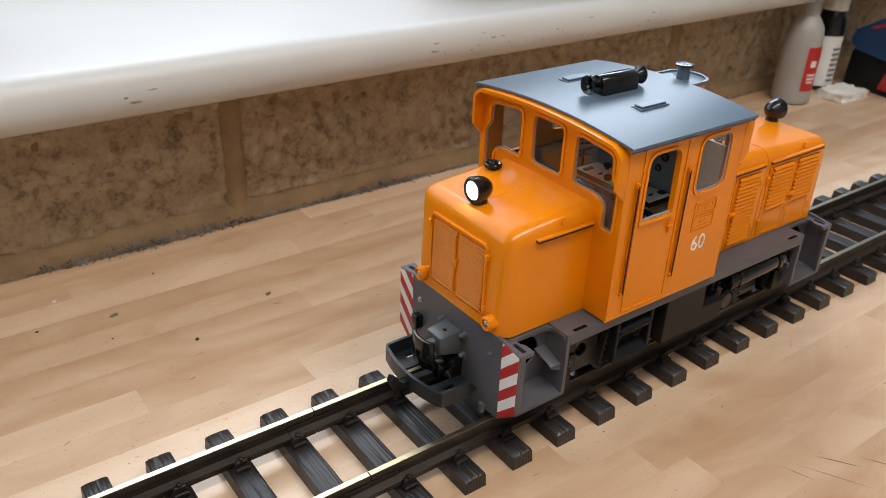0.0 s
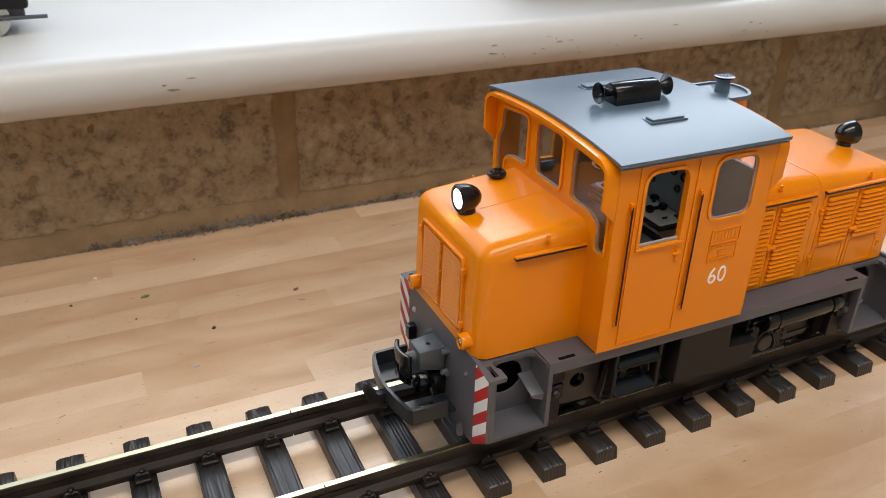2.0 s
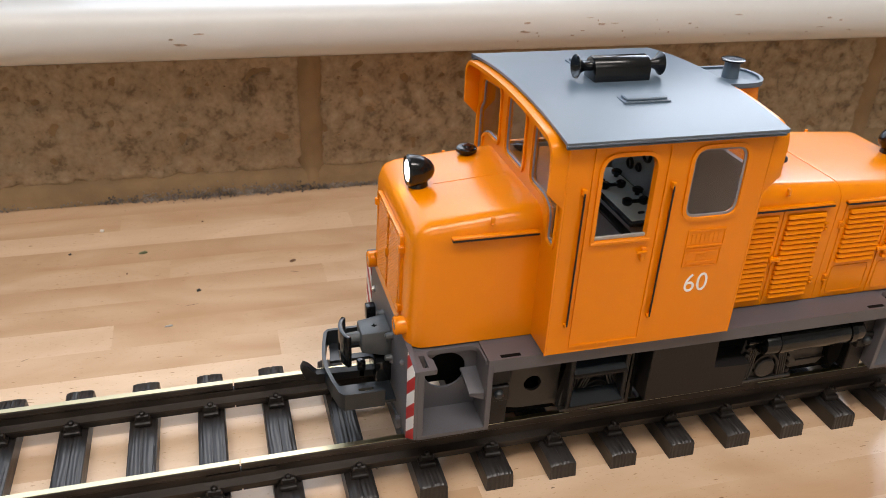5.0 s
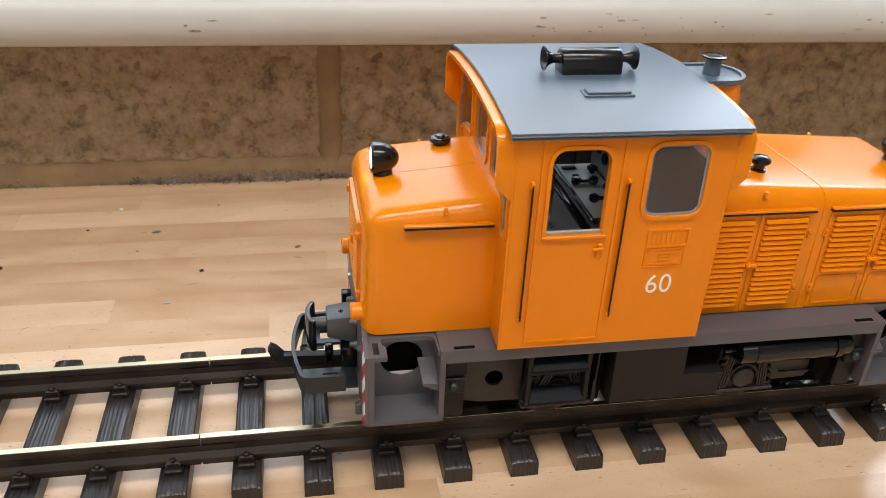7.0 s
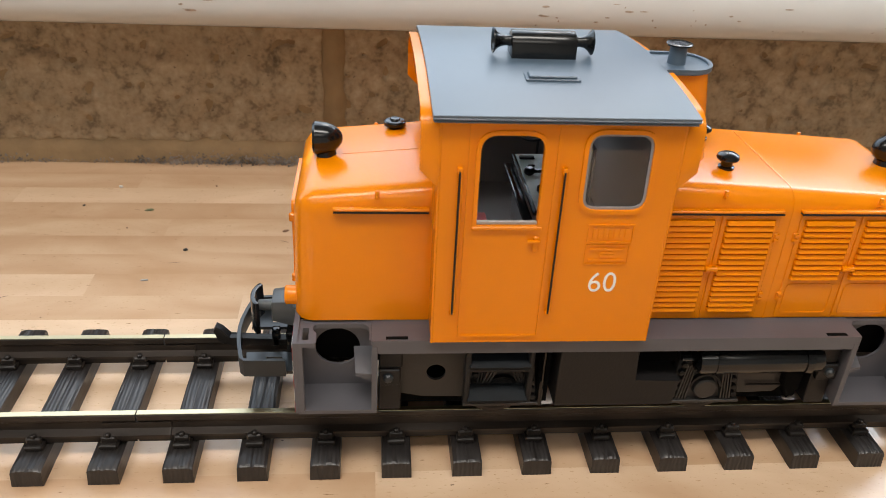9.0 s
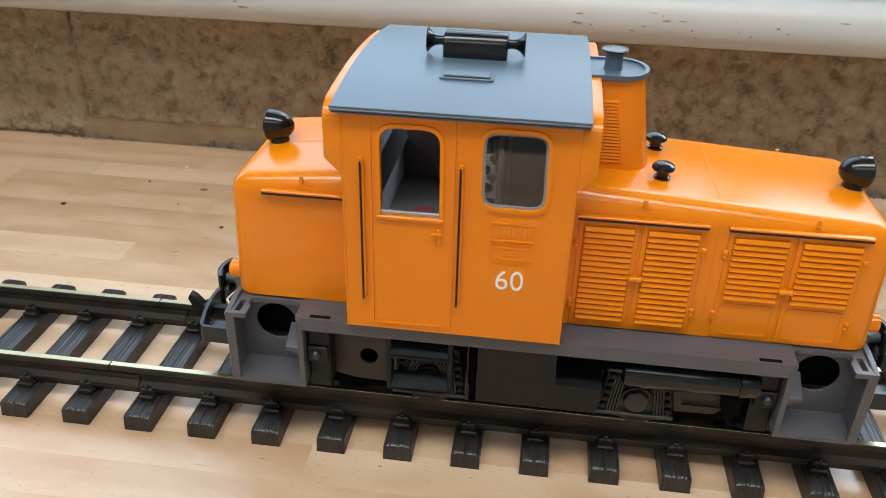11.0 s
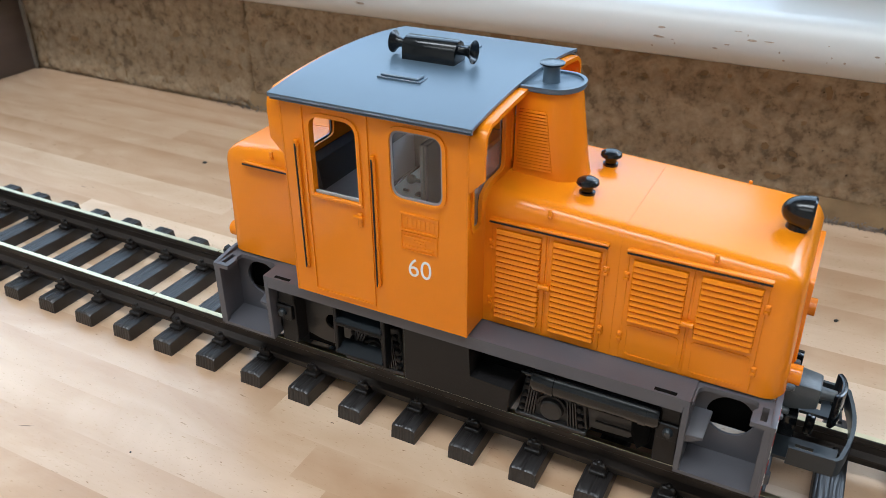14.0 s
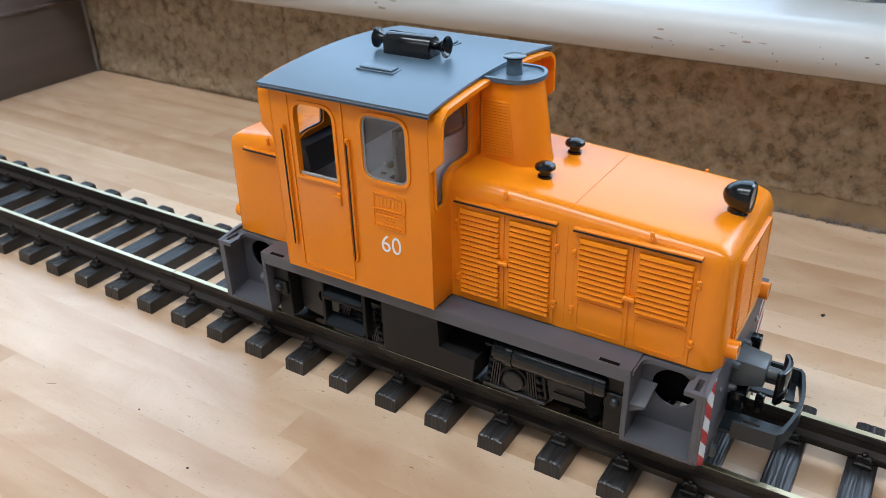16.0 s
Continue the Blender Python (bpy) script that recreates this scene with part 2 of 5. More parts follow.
RAILSIDE = material("tarnished_rail", (0.033, 0.025, 0.020), 0.44, metal=0.3, vary=0.35, scale=120, bump=0.2, bump_scale=500, stretch=(0.2, 1, 1))
RAILTOP = material("polished_brass", (0.60, 0.52, 0.33), 0.30, metal=1.0, vary=0.18, scale=60, stretch=(0.08, 1, 1), rough_vary=0.1)
STEEL = material("nickel_steel", (0.62, 0.61, 0.58), 0.25, metal=1.0, vary=0.1)
RED = material("red_stripe_paint", (0.46, 0.022, 0.020), 0.45, vary=0.08, scale=60)
WHITE = material("white_stripe_paint", (0.78, 0.76, 0.72), 0.45, vary=0.06, scale=60)
NUMBER = material("white_number_print", (0.86, 0.84, 0.78), 0.5, vary=0.03, scale=60)
# Near-black with deep shade put into the colour: gaps, slots, chassis undersides.
SHADOWBLACK = material("shade_black", (0.003, 0.003, 0.003), 0.9, spec=0.1, vary=0.1)
TREAD = material("black_tread", (0.004, 0.006, 0.008), 0.5, spec=0.13, vary=0.5, scale=90)
LINER = material("cab_liner_grey", (0.32, 0.31, 0.31), 0.5, vary=0.08, scale=40)
PANEL = material("control_panel_grey", (0.52, 0.58, 0.54), 0.35, vary=0.1, scale=120)
GLASS = glass_material("clear_styrene")
LOOPGREY = material("dark_coupler_plastic", (0.015, 0.019, 0.022), 0.36, vary=0.12, scale=80)
BEECH = wood_material()
STONE = stone_material()
MORTAR = material("ochre_mortar", (0.305, 0.208, 0.112), 0.9, vary=0.18, scale=55, bump=0.5, bump_scale=350)
GRIT = material("grey_grit", (0.21, 0.18, 0.155), 0.95, vary=0.7, scale=160, bump=0.9, bump_scale=320)
SILL = material("white_gloss_paint", (0.60, 0.592, 0.57), 0.37, vary=0.02, scale=20, bump=0.02, bump_scale=120, rough_vary=0.03)
PLASTER = material("white_plaster", (0.74, 0.72, 0.68), 0.85, vary=0.05, scale=6, bump=0.15, bump_scale=60)
BROWNPANEL = material("dark_brown_laminate", (0.135, 0.108, 0.098), 0.45, vary=0.15, scale=25, stretch=(1, 0.2, 2))
FLOOR = material("grey_floor", (0.25, 0.24, 0.23), 0.6, vary=0.15, scale=8)

# ---- mesh helpers ----
ORIGIN = {}


def thing(name, x, y, z, label, category, group="", kind=""):
    ob = new(name)
    ob.location = W(x, y, z)
    ob.empty_display_size = 0.01
    ORIGIN[ob.name] = Vector((x, y, z))
    return tagged(ob, label, category, group, kind)


def part(name, bm, mat, parent=None, label="", angle=32, at=None):
    """Links a bmesh in plan units as one mesh object under a thing or a part; with no parent it stands by itself, with its base at at."""
    o = ORIGIN[parent.name] if parent else Vector(at or (0, 0, ZB))
    for v in bm.verts:
        v.co = (v.co - o) * U
    bmesh.ops.recalc_face_normals(bm, faces=bm.faces)
    me = bpy.data.meshes.new(name)
    bm.to_mesh(me)
    bm.free()
    for p in me.polygons:
        p.use_smooth = True
    me.set_sharp_from_angle(angle=radians(angle))
    me.materials.append(mat)
    ob = new(name, me)
    if parent:
        ob.parent = parent
    else:
        ob.location = W(*o)
    ORIGIN[ob.name] = o
    return tagged(ob, label)


def shape(name, bm, mat, angle=32):
    """A mesh in plan units about its own origin, for pieces that share it."""
    for v in bm.verts:
        v.co *= U
    bmesh.ops.recalc_face_normals(bm, faces=bm.faces)
    me = bpy.data.meshes.new(name)
    bm.to_mesh(me)
    bm.free()
    for p in me.polygons:
        p.use_smooth = True
    me.set_sharp_from_angle(angle=radians(angle))
    me.materials.append(mat)
    return me


def piece(name, me, parent, x, y, z, turn=(0, 0, 0)):
    ob = new(name, me)
    ob.parent = parent
    ob.location = (Vector((x, y, z)) - ORIGIN[parent.name]) * U
    ob.rotation_euler = [radians(a) for a in turn]
    return ob


def box(x0, x1, y0, y1, z0, z1, bevel=0.0, seg=2, bm=None):
    bm = bm or bmesh.new()
    vs = [bm.verts.new((x, y, z)) for x in (x0, x1) for y in (y0, y1) for z in (z0, z1)]
    fs = [bm.faces.new([vs[i] for i in f]) for f in ((0, 1, 3, 2), (4, 6, 7, 5), (0, 4, 5, 1), (2, 3, 7, 6), (0, 2, 6, 4), (1, 5, 7, 3))]
    if bevel:
        es = {e for f in fs for e in f.edges}
        bmesh.ops.bevel(bm, geom=list(es), offset=bevel, segments=seg, affect="EDGES", profile=0.5)
    return bm


def to3(axis, a, b, c):
    return {"x": (c, a, b), "y": (a, c, b), "z": (a, b, c)}[axis]


def prism(pts, axis, c0, c1, bevel=0.0, seg=2, bm=None):
    """A polygon (two coordinates each, in the order x, y, z without the axis) drawn out along the axis from c0 to c1."""
    bm = bm or bmesh.new()
    lo = [bm.verts.new(to3(axis, a, b, c0)) for a, b in pts]
    hi = [bm.verts.new(to3(axis, a, b, c1)) for a, b in pts]
    n = len(pts)
    fs = [bm.faces.new(lo), bm.faces.new(hi[::-1])]
    fs += [bm.faces.new((lo[i], hi[i], hi[(i + 1) % n], lo[(i + 1) % n])) for i in range(n)]
    if bevel:
        es = {e for f in fs[:2] for e in f.edges}
        bmesh.ops.bevel(bm, geom=list(es), offset=bevel, segments=seg, affect="EDGES", profile=0.5)
    return bm


def rounded(pts, r, seg=4):
    """The polygon with its corners rounded by r (one radius, or one for each corner)."""
    out = []
    n = len(pts)
    for i in range(n):
        p = Vector(pts[i])
        a, b = Vector(pts[i - 1]) - p, Vector(pts[(i + 1) % n]) - p
        q = r[i] if isinstance(r, (list, tuple)) else r
        q = min(q, a.length * 0.49, b.length * 0.49)
        if q <= 0:
            out.append(tuple(p))
            continue
        a, b = p + a.normalized() * q, p + b.normalized() * q
        for k in range(seg + 1):
            s = k / seg
            out.append(tuple((1 - s) ** 2 * a + 2 * s * (1 - s) * p + s * s * b))
    return out


def rect(a0, a1, b0, b1):
    return [(a0, b0), (a1, b0), (a1, b1), (a0, b1)]


def circle(a, b, r, n=24):
    return [(a + r * math.cos(2 * math.pi * i / n), b + r * math.sin(2 * math.pi * i / n)) for i in range(n)]


def holed(outer, holes, axis, c0, c1):
    """A plate with openings through it."""
    bm = bmesh.new()
    edges = []
    for loop in [outer] + holes:
        vs = [bm.verts.new(to3(axis, a, b, c0)) for a, b in loop]
        edges += [bm.edges.new((vs[i], vs[(i + 1) % len(vs)])) for i in range(len(vs))]
    bmesh.ops.triangle_fill(bm, use_beauty=True, use_dissolve=False, edges=edges)
    ext = bmesh.ops.extrude_face_region(bm, geom=list(bm.faces))
    d = Vector(to3(axis, 0, 0, c1 - c0))
    for g in ext["geom"]:
        if isinstance(g, bmesh.types.BMVert):
            g.co += d
    return bm


def lathe(profile, origin, axis="z", n=24, bm=None):
    """(distance along the axis, radius) pairs turned about the axis through origin."""
    bm = bm or bmesh.new()
    rings = []
    for s, r in profile:
        ring = []
        for i in range(n):
            a = 2 * math.pi * i / n
            u, v = max(r, 1e-4) * math.cos(a), max(r, 1e-4) * math.sin(a)
            p = {"x": (s, u, v), "y": (u, s, v), "z": (u, v, s)}[axis]
            ring.append(bm.verts.new(Vector(origin) + Vector(p)))
        rings.append(ring)
    for a, b in zip(rings, rings[1:]):
        for i in range(n):
            bm.faces.new((a[i], a[(i + 1) % n], b[(i + 1) % n], b[i]))
    bm.faces.new(rings[0])
    bm.faces.new(rings[-1][::-1])
    return bm


def band(path, axis, c0, c1, thick):
    """A strip of the given thickness that follows an open path, drawn out along the axis."""
    left, right = [], []
    n = len(path)
    for i, p in enumerate(path):
        a, b = Vector(path[max(i - 1, 0)]), Vector(path[min(i + 1, n - 1)])
        d = (b - a).normalized()
        nrm = Vector((-d.y, d.x)) * thick
        left.append(p)
        right.append((p[0] + nrm.x, p[1] + nrm.y))
    bm = bmesh.new()
    rows = []
    for i in range(n):
        rows.append([bm.verts.new(to3(axis, *q, c)) for q, c in ((left[i], c0), (right[i], c0), (right[i], c1), (left[i], c1))])
    for a, b in zip(rows, rows[1:]):
        for k in range(4):
            bm.faces.new((a[k], a[(k + 1) % 4], b[(k + 1) % 4], b[k]))
    bm.faces.new(rows[0])
    bm.faces.new(rows[-1][::-1])
    return bm


# ---- structure: wall under the window, sill, room ----
WALL = 31.5
SILL_Z0, SILL_Z1, SILL_Y = 2.75, 6.0, 25.4


def window_wall():
    part("wall_north", box(-250, 290, WALL + 0.35, WALL + 24, -105, SILL_Z0 + 0.4), MORTAR, label="ochre mortared block wall below a window sill")
    w = bpy.data.objects["wall_north"]
    tagged(w, kind="structure", category="wall")
    for i, (x0, x1) in enumerate(((-250, -150), (215, 290))):
        tagged(part(("wall_north_west", "wall_north_east")[i], box(x0, x1, WALL + 0.35, WALL + 24, SILL_Z0 + 0.4, 160), PLASTER,
                    label="white plastered wall beside the window"), kind="structure", category="wall")
    tagged(part("wall_north_lintel", box(-150, 215, WALL + 0.35, WALL + 24, 138, 160), PLASTER, label="white plastered lintel over the window"),
           kind="structure", category="wall")
    return w


def stone_block(name, wall, x0, x1, z0, z1, seed):
    """One rough block: a grid with a broken, lumpy face and rounded arrises."""
    bm = bmesh.new()
    nx, nz = max(8, int((x1 - x0) * 5.5)), 54
    rows = []
    for i in range(nx + 1):
        row = []
        for k in range(nz + 1):
            x, z = x0 + (x1 - x0) * i / nx, z0 + (z1 - z0) * k / nz
            edge = min(i, nx - i, k, nz - k)
            p = Vector((x * 0.9 + seed * 9, z * 0.9, seed))
            open_face = min(1.0, max(0.12, 0.5 + 1.6 * noise.noise(p * 0.16) - 0.05 * (z + 2)))
            cell = noise.voronoi(Vector((x, z * 1.15, seed * 3.0)) * 0.95 + 0.35 * noise.noise_vector(p * 1.2))[0]
            lump = 0.42 * open_face * (cell[1] - cell[0])
            d = 0.22 * noise.noise(p) + 0.16 * noise.noise(p * 1.9) + 0.06 * noise.noise(p * 6.1) + lump - 0.12
            pit = max(0.0, noise.noise(p * 1.4 + Vector((5, 5, 5))) - 0.28) * 1.1
            y = WALL + 0.05 - d * 0.8 + pit + (0.22 if edge == 0 else 0.06 if edge == 1 else 0.0)
            jx = 0.10 * noise.noise(p * 2.1 + Vector((0, 9, 0))) if edge == 0 else 0
            row.append(bm.verts.new((x + jx, y, z + jx)))
        rows.append(row)
    for a, b in zip(rows, rows[1:]):
        for k in range(nz):
            bm.faces.new((a[k], b[k], b[k + 1], a[k + 1]))
    border = [e for e in bm.edges if e.is_boundary]
    ext = bmesh.ops.extrude_edge_only(bm, edges=border)
    for g in ext["geom"]:
        if isinstance(g, bmesh.types.BMVert):
            g.co.y = WALL + 0.5
    return part(name, bm, STONE, wall, angle=60)


def window_sill():
    prof = [(SILL_Y + 33, SILL_Z0), (SILL_Y + 1.2, SILL_Z0)]
    h = (SILL_Z1 - SILL_Z0) / 2
    for k in range(13):
        a = -math.pi / 2 - math.pi * k / 12
        prof.append((SILL_Y + 1.45 + 1.45 * math.cos(a), SILL_Z0 + h + h * math.sin(a)))
    prof.append((SILL_Y + 33, SILL_Z1))
    tagged(part("window_sill", prism(prof, "x", -151, 216), SILL, label="white gloss-painted bullnose window sill with scuff marks", angle=40),
           kind="structure", category="window sill")


def sill_scuffs():
    """Chips and scrapes in the paint of the nose."""
    sill = bpy.data.objects["window_sill"]
    rng = random.Random(5)
    h = (SILL_Z1 - SILL_Z0) / 2
    for cx, n, spread in ((8, 6, 2.0), (15.5, 14, 5.0), (-14, 4, 4.0), (-33, 3, 5), (27, 9, 7.0), (44, 4, 6.0)):
        for _ in range(n):
            x, a = cx + rng.uniform(-spread, spread), rng.uniform(2.75, 3.7)
            l, w = rng.choice((0.08, 0.12, 0.25, 0.6)) * rng.uniform(0.7, 1.3), rng.uniform(0.015, 0.045)
            bm = bmesh.new()
            vs = []
            for s in (0.0, 1.0):
                ring = []
                for i in range(9):
                    t = 2 * math.pi * i / 9
                    k = rng.uniform(0.6, 1.1) if s == 0 else 1
                    aa = a + w * k * math.sin(t)
                    rr = 0.012
                    ring.append(bm.verts.new((x + l / 2 * k * math.cos(t), SILL_Y + 1.45 + (1.45 + rr * (1 - s)) * math.cos(aa),
                                              SILL_Z0 + h + (h + rr * (1 - s)) * math.sin(aa))))
                vs.append(ring)
            bm.faces.new(vs[0])
            for i in range(9):
                bm.faces.new((vs[0][i], vs[0][(i + 1) % 9], vs[1][(i + 1) % 9], vs[1][i]))
            part("scuff", bm, SCUFF, sill)


SCUFF = material("scraped_paint", (0.34, 0.27, 0.21), 0.8, vary=0.4, scale=600)
wall = window_wall()
BLOCKS = ((-95, -29.04, ZB), (-29.0, -6.0, -6.9), (-4.7, 41.0, -6.9), (42.4, 88.0, -6.9), (89.5, 130, -6.9))


def mortar(wall, x0, x1, z0, z1, seed):
    """A smeared joint standing a little proud of the broken faces beside it."""
    bm = bmesh.new()
    nx, nz = max(4, int((x1 - x0) * 2.5)), max(4, int((z1 - z0) * 2.5))
    rows = []
    for i in range(nx + 1):
        rows.append([])
        for k in range(nz + 1):
            x, z = x0 + (x1 - x0) * i / nx, z0 + (z1 - z0) * k / nz
            p = Vector((x * 0.6, z * 0.6, seed))
            side = min(i, nx - i) if nx < nz else nz - k
            y = WALL - 0.10 + 0.10 * noise.noise(p) + 0.04 * noise.noise(p * 4) + (0.4 if side == 0 else 0.0)
            wave = 0.18 * noise.noise(p * 2.0 + Vector((3, 0, 0))) if side == 0 else 0.0
            rows[-1].append(bm.verts.new((x + (wave if nx < nz else 0), y, z + (0 if nx < nz else wave))))
    for a, b in zip(rows, rows[1:]):
        for k in range(nz):
            bm.faces.new((a[k], b[k], b[k + 1], a[k + 1]))
    part("mortar_joint", bm, MORTAR, wall, "smooth ochre mortar joint", angle=60)


for i, (a, b, low) in enumerate(BLOCKS):
    stone_block("block", wall, a, b, low, SILL_Z0 + 0.3, i + 1)
    if i > 1:
        mortar(wall, BLOCKS[i - 1][1] - 0.15, a + 0.15, ZB, SILL_Z0, i)
    if i:
        mortar(wall, a - 0.3, b + 0.3, ZB - 0.2, low + 0.25, i + 20)
window_sill()
sill_scuffs()


def grit_strip():
    """Crumbled grit lying in the gap between worktop and wall."""
    bm = bmesh.new()
    rng = random.Random(3)
    for _ in range(11000):
        x, r = rng.triangular(-34, 62, 2), rng.uniform(0.03, 0.10)
        heap = 0.14 + 0.26 * max(0.0, noise.noise(Vector((x * 0.11, 3.3, 0))) + 0.25)
        c = Vector((x, WALL + 0.12 - abs(rng.gauss(0, heap)), ZB + r * 0.4 + abs(rng.gauss(0, heap))))
        q = Euler((rng.random() * 6, rng.random() * 6, 0)).to_matrix()
        vs = [bm.verts.new(c + q @ (Vector(v) * r * rng.uniform(0.7, 1.3))) for v in ((1, 0, 0), (-1, 0, 0), (0, 1, 0), (0, -1, 0), (0, 0, 1), (0, 0, -1))]
        for f in ((0, 2, 4), (2, 1, 4), (1, 3, 4), (3, 0, 4), (2, 0, 5), (1, 2, 5), (3, 1, 5), (0, 3, 5)):
            bm.faces.new([vs[i] for i in f])
    tagged(part("grit", bm, GRIT, label="grey crumbled grit along the foot of the wall", angle=10), category="grit", kind="stuff")


grit_strip()


def room():
    S = dict(kind="structure")
    tagged(part("floor", box(-250, 290, -290, WALL, -106, -105), FLOOR, label="grey floor of the room"), category="floor", **S)
    tagged(part("ceiling", box(-250, 290, -290, WALL + 24, 160, 164), PLASTER, label="white ceiling"), category="ceiling", **S)
    tagged(part("wall_south", box(-250, 290, -294, -290, -105, 160), PLASTER, label="plain white wall"), category="wall", **S)
    tagged(part("wall_west", box(-254, -250, -290, WALL + 24, -105, 160), PLASTER, label="plain white wall"), category="wall", **S)
    tagged(part("wall_east", box(290, 294, -290, WALL + 24, -105, 160), PLASTER, label="plain white wall"), category="wall", **S)
    win = thing("window_1", 60, WALL + 22, SILL_Z1, "white framed window letting in daylight", "window", kind="structure")
    for x in (-148, -58, 32, 122, 213):
        part("frame_post", box(x - 2.5, x + 2.5, WALL + 20, WALL + 24, SILL_Z1, 138, 0.3), PLASTER, win)
    for z in (SILL_Z1 + 2.5, 135.5):
        part("frame_rail", box(-145.5, 210.5, WALL + 20.3, WALL + 23.7, z - 2.5, z + 2.5), PLASTER, win)
    for cx, cy in ((-13, -54), (-21, -161)):
        lamp = thing("ceiling_light", cx, cy, 152, "white fluorescent ceiling light fitting, switched on", "ceiling light", group="ceiling lights")
        part("housing", box(cx - 100, cx + 100, cy - 17, cy + 17, 155, 160, 0.6), PLASTER, lamp)
        part("diffuser", box(cx - 97, cx + 97, cy - 15, cy + 15, 153.4, 155), LAMPGLOW, lamp)


LAMPGLOW = glow_material("tube_diffuser", (1.0, 0.94, 0.84), 3.0)
room()


def worktop():
    w = part("worktop", box(-96, 216, -34, WALL + 0.2, ZB - 3.6, ZB - 0.35), BEECH, label="varnished beech worktop of long glued staves")
    tagged(w, kind="structure", category="worktop")
    return w


bench = worktop()
BEAD = material("corner_filler", (0.24, 0.215, 0.185), 0.8, vary=0.2, scale=120, bump=0.2)


def upright_panel():
    p = thing("side_panel", -58.4, 18, ZB, "dark brown laminated upright side panel standing on the worktop", "side panel")
    part("board", box(-59.5, -57.3, 4.0, WALL - 0.1, ZB, 2.2, 0.12), BROWNPANEL, p)
    part("edge_strip", box(-57.5, -57.05, 4.1, WALL - 0.5, -0.55, -0.25, 0.08, 2), BROWNPANEL, p, "thin ledge along the panel")
    part("corner_bead", box(-57.4, -56.95, WALL - 0.35, WALL - 0.05, ZB, 2.2, 0.08, 2), BEAD, p, "pale bead in the corner by the wall")


upright_panel()


# ---- railway track ----
RAIL_TOP, GAUGE_N, GAUGE_F, HEAD = -6.25, 2.44, 7.26, 0.33
PITCH, TIE_W, TIE_Y0, TIE_Y1 = 2.859, 1.2, 0.50, 10.0


def rail_profile(y, side):
    """Bullhead section on a flat foot; y is the inner edge of the head, side points outwards."""
    c = y + side * HEAD / 2
    return [(c - 0.42, -7.18), (c + 0.42, -7.18), (c + 0.42, -7.08), (c + 0.09, -6.98), (c + 0.09, -6.62), (c + HEAD / 2, -6.54),
            (c + HEAD / 2, -6.31), (c + HEAD / 2 - 0.03, -6.266), (c - HEAD / 2 + 0.03, -6.266), (c - HEAD / 2, -6.31), (c - HEAD / 2, -6.54), (c - 0.09, -6.62), (c - 0.09, -6.98), (c - 0.42, -7.08)]


TIE_YC = (TIE_Y0 + TIE_Y1) / 2


def tie_mesh():
    """Sleeper with a rounded, grooved top; the grooves wander along it and open at the ends."""
    bm = bmesh.new()
    n, cols = 22, 25
    rows = []
    for i in range(n + 1):
        y = (TIE_Y0 - TIE_YC) + (TIE_Y1 - TIE_Y0) * i / n
        end = min(i, n - i)
        y += {0: 0.04, 1: -0.30}.get(end, 0.0) * (1 if i < n / 2 else -1)
        row = []
        for k in range(cols):
            u = 2 * k / (cols - 1) - 1
            wob = 0.10 * noise.noise(Vector((u * 1.5, y * 0.55, 4.0)))
            groove = max(0.0, math.cos((u + wob) * 2.5 * math.pi)) ** 10 * (0.032 if end else 0.038)
            crown = 0.80 - 0.02 * u * u - 0.07 * max(0.0, abs(u) - 0.84) / 0.16 - groove - (0.07 if end == 0 else 0.0)
            crown += 0.018 * noise.noise(Vector((u * 3.0, y * 1.3, 9.0)))
            row.append(bm.verts.new((u * TIE_W / 2 * 0.97, y, crown)))
        lo = 0.02 if end == 0 else 0.0
        yb = y + (-0.06 if i == 0 else 0.06 if i == n else 0.0)
        row = [bm.verts.new((-TIE_W / 2, yb, lo))] + row + [bm.verts.new((TIE_W / 2, yb, lo))]
        rows.append(row)
    for a, b in zip(rows, rows[1:]):
        for k in range(cols + 1):
            bm.faces.new((a[k], b[k], b[k + 1], a[k + 1]))
    bm.faces.new(rows[0])
    bm.faces.new(rows[-1][::-1])
    return shape("sleeper", bm, TIE, 38)


def clip_mesh():
    bm = box(-0.36, 0.36, -0.75, 0.75, 0.0, 0.24, 0.05, 1)
    box(-0.30, 0.30, 0.34, 0.58, 0.2, 0.52, 0.06, 1, bm)
    box(-0.30, 0.30, -0.58, -0.34, 0.2, 0.52, 0.06, 1, bm)
    lathe([(0.5, 0.13), (0.62, 0.13), (0.66, 0.08)], (0, -0.46, 0), "z", 6, bm)
    lathe([(0.5, 0.13), (0.62, 0.13), (0.66, 0.08)], (0, 0.46, 0), "z", 6, bm)
    return shape("rail_chair", bm, RUNNER, 30)


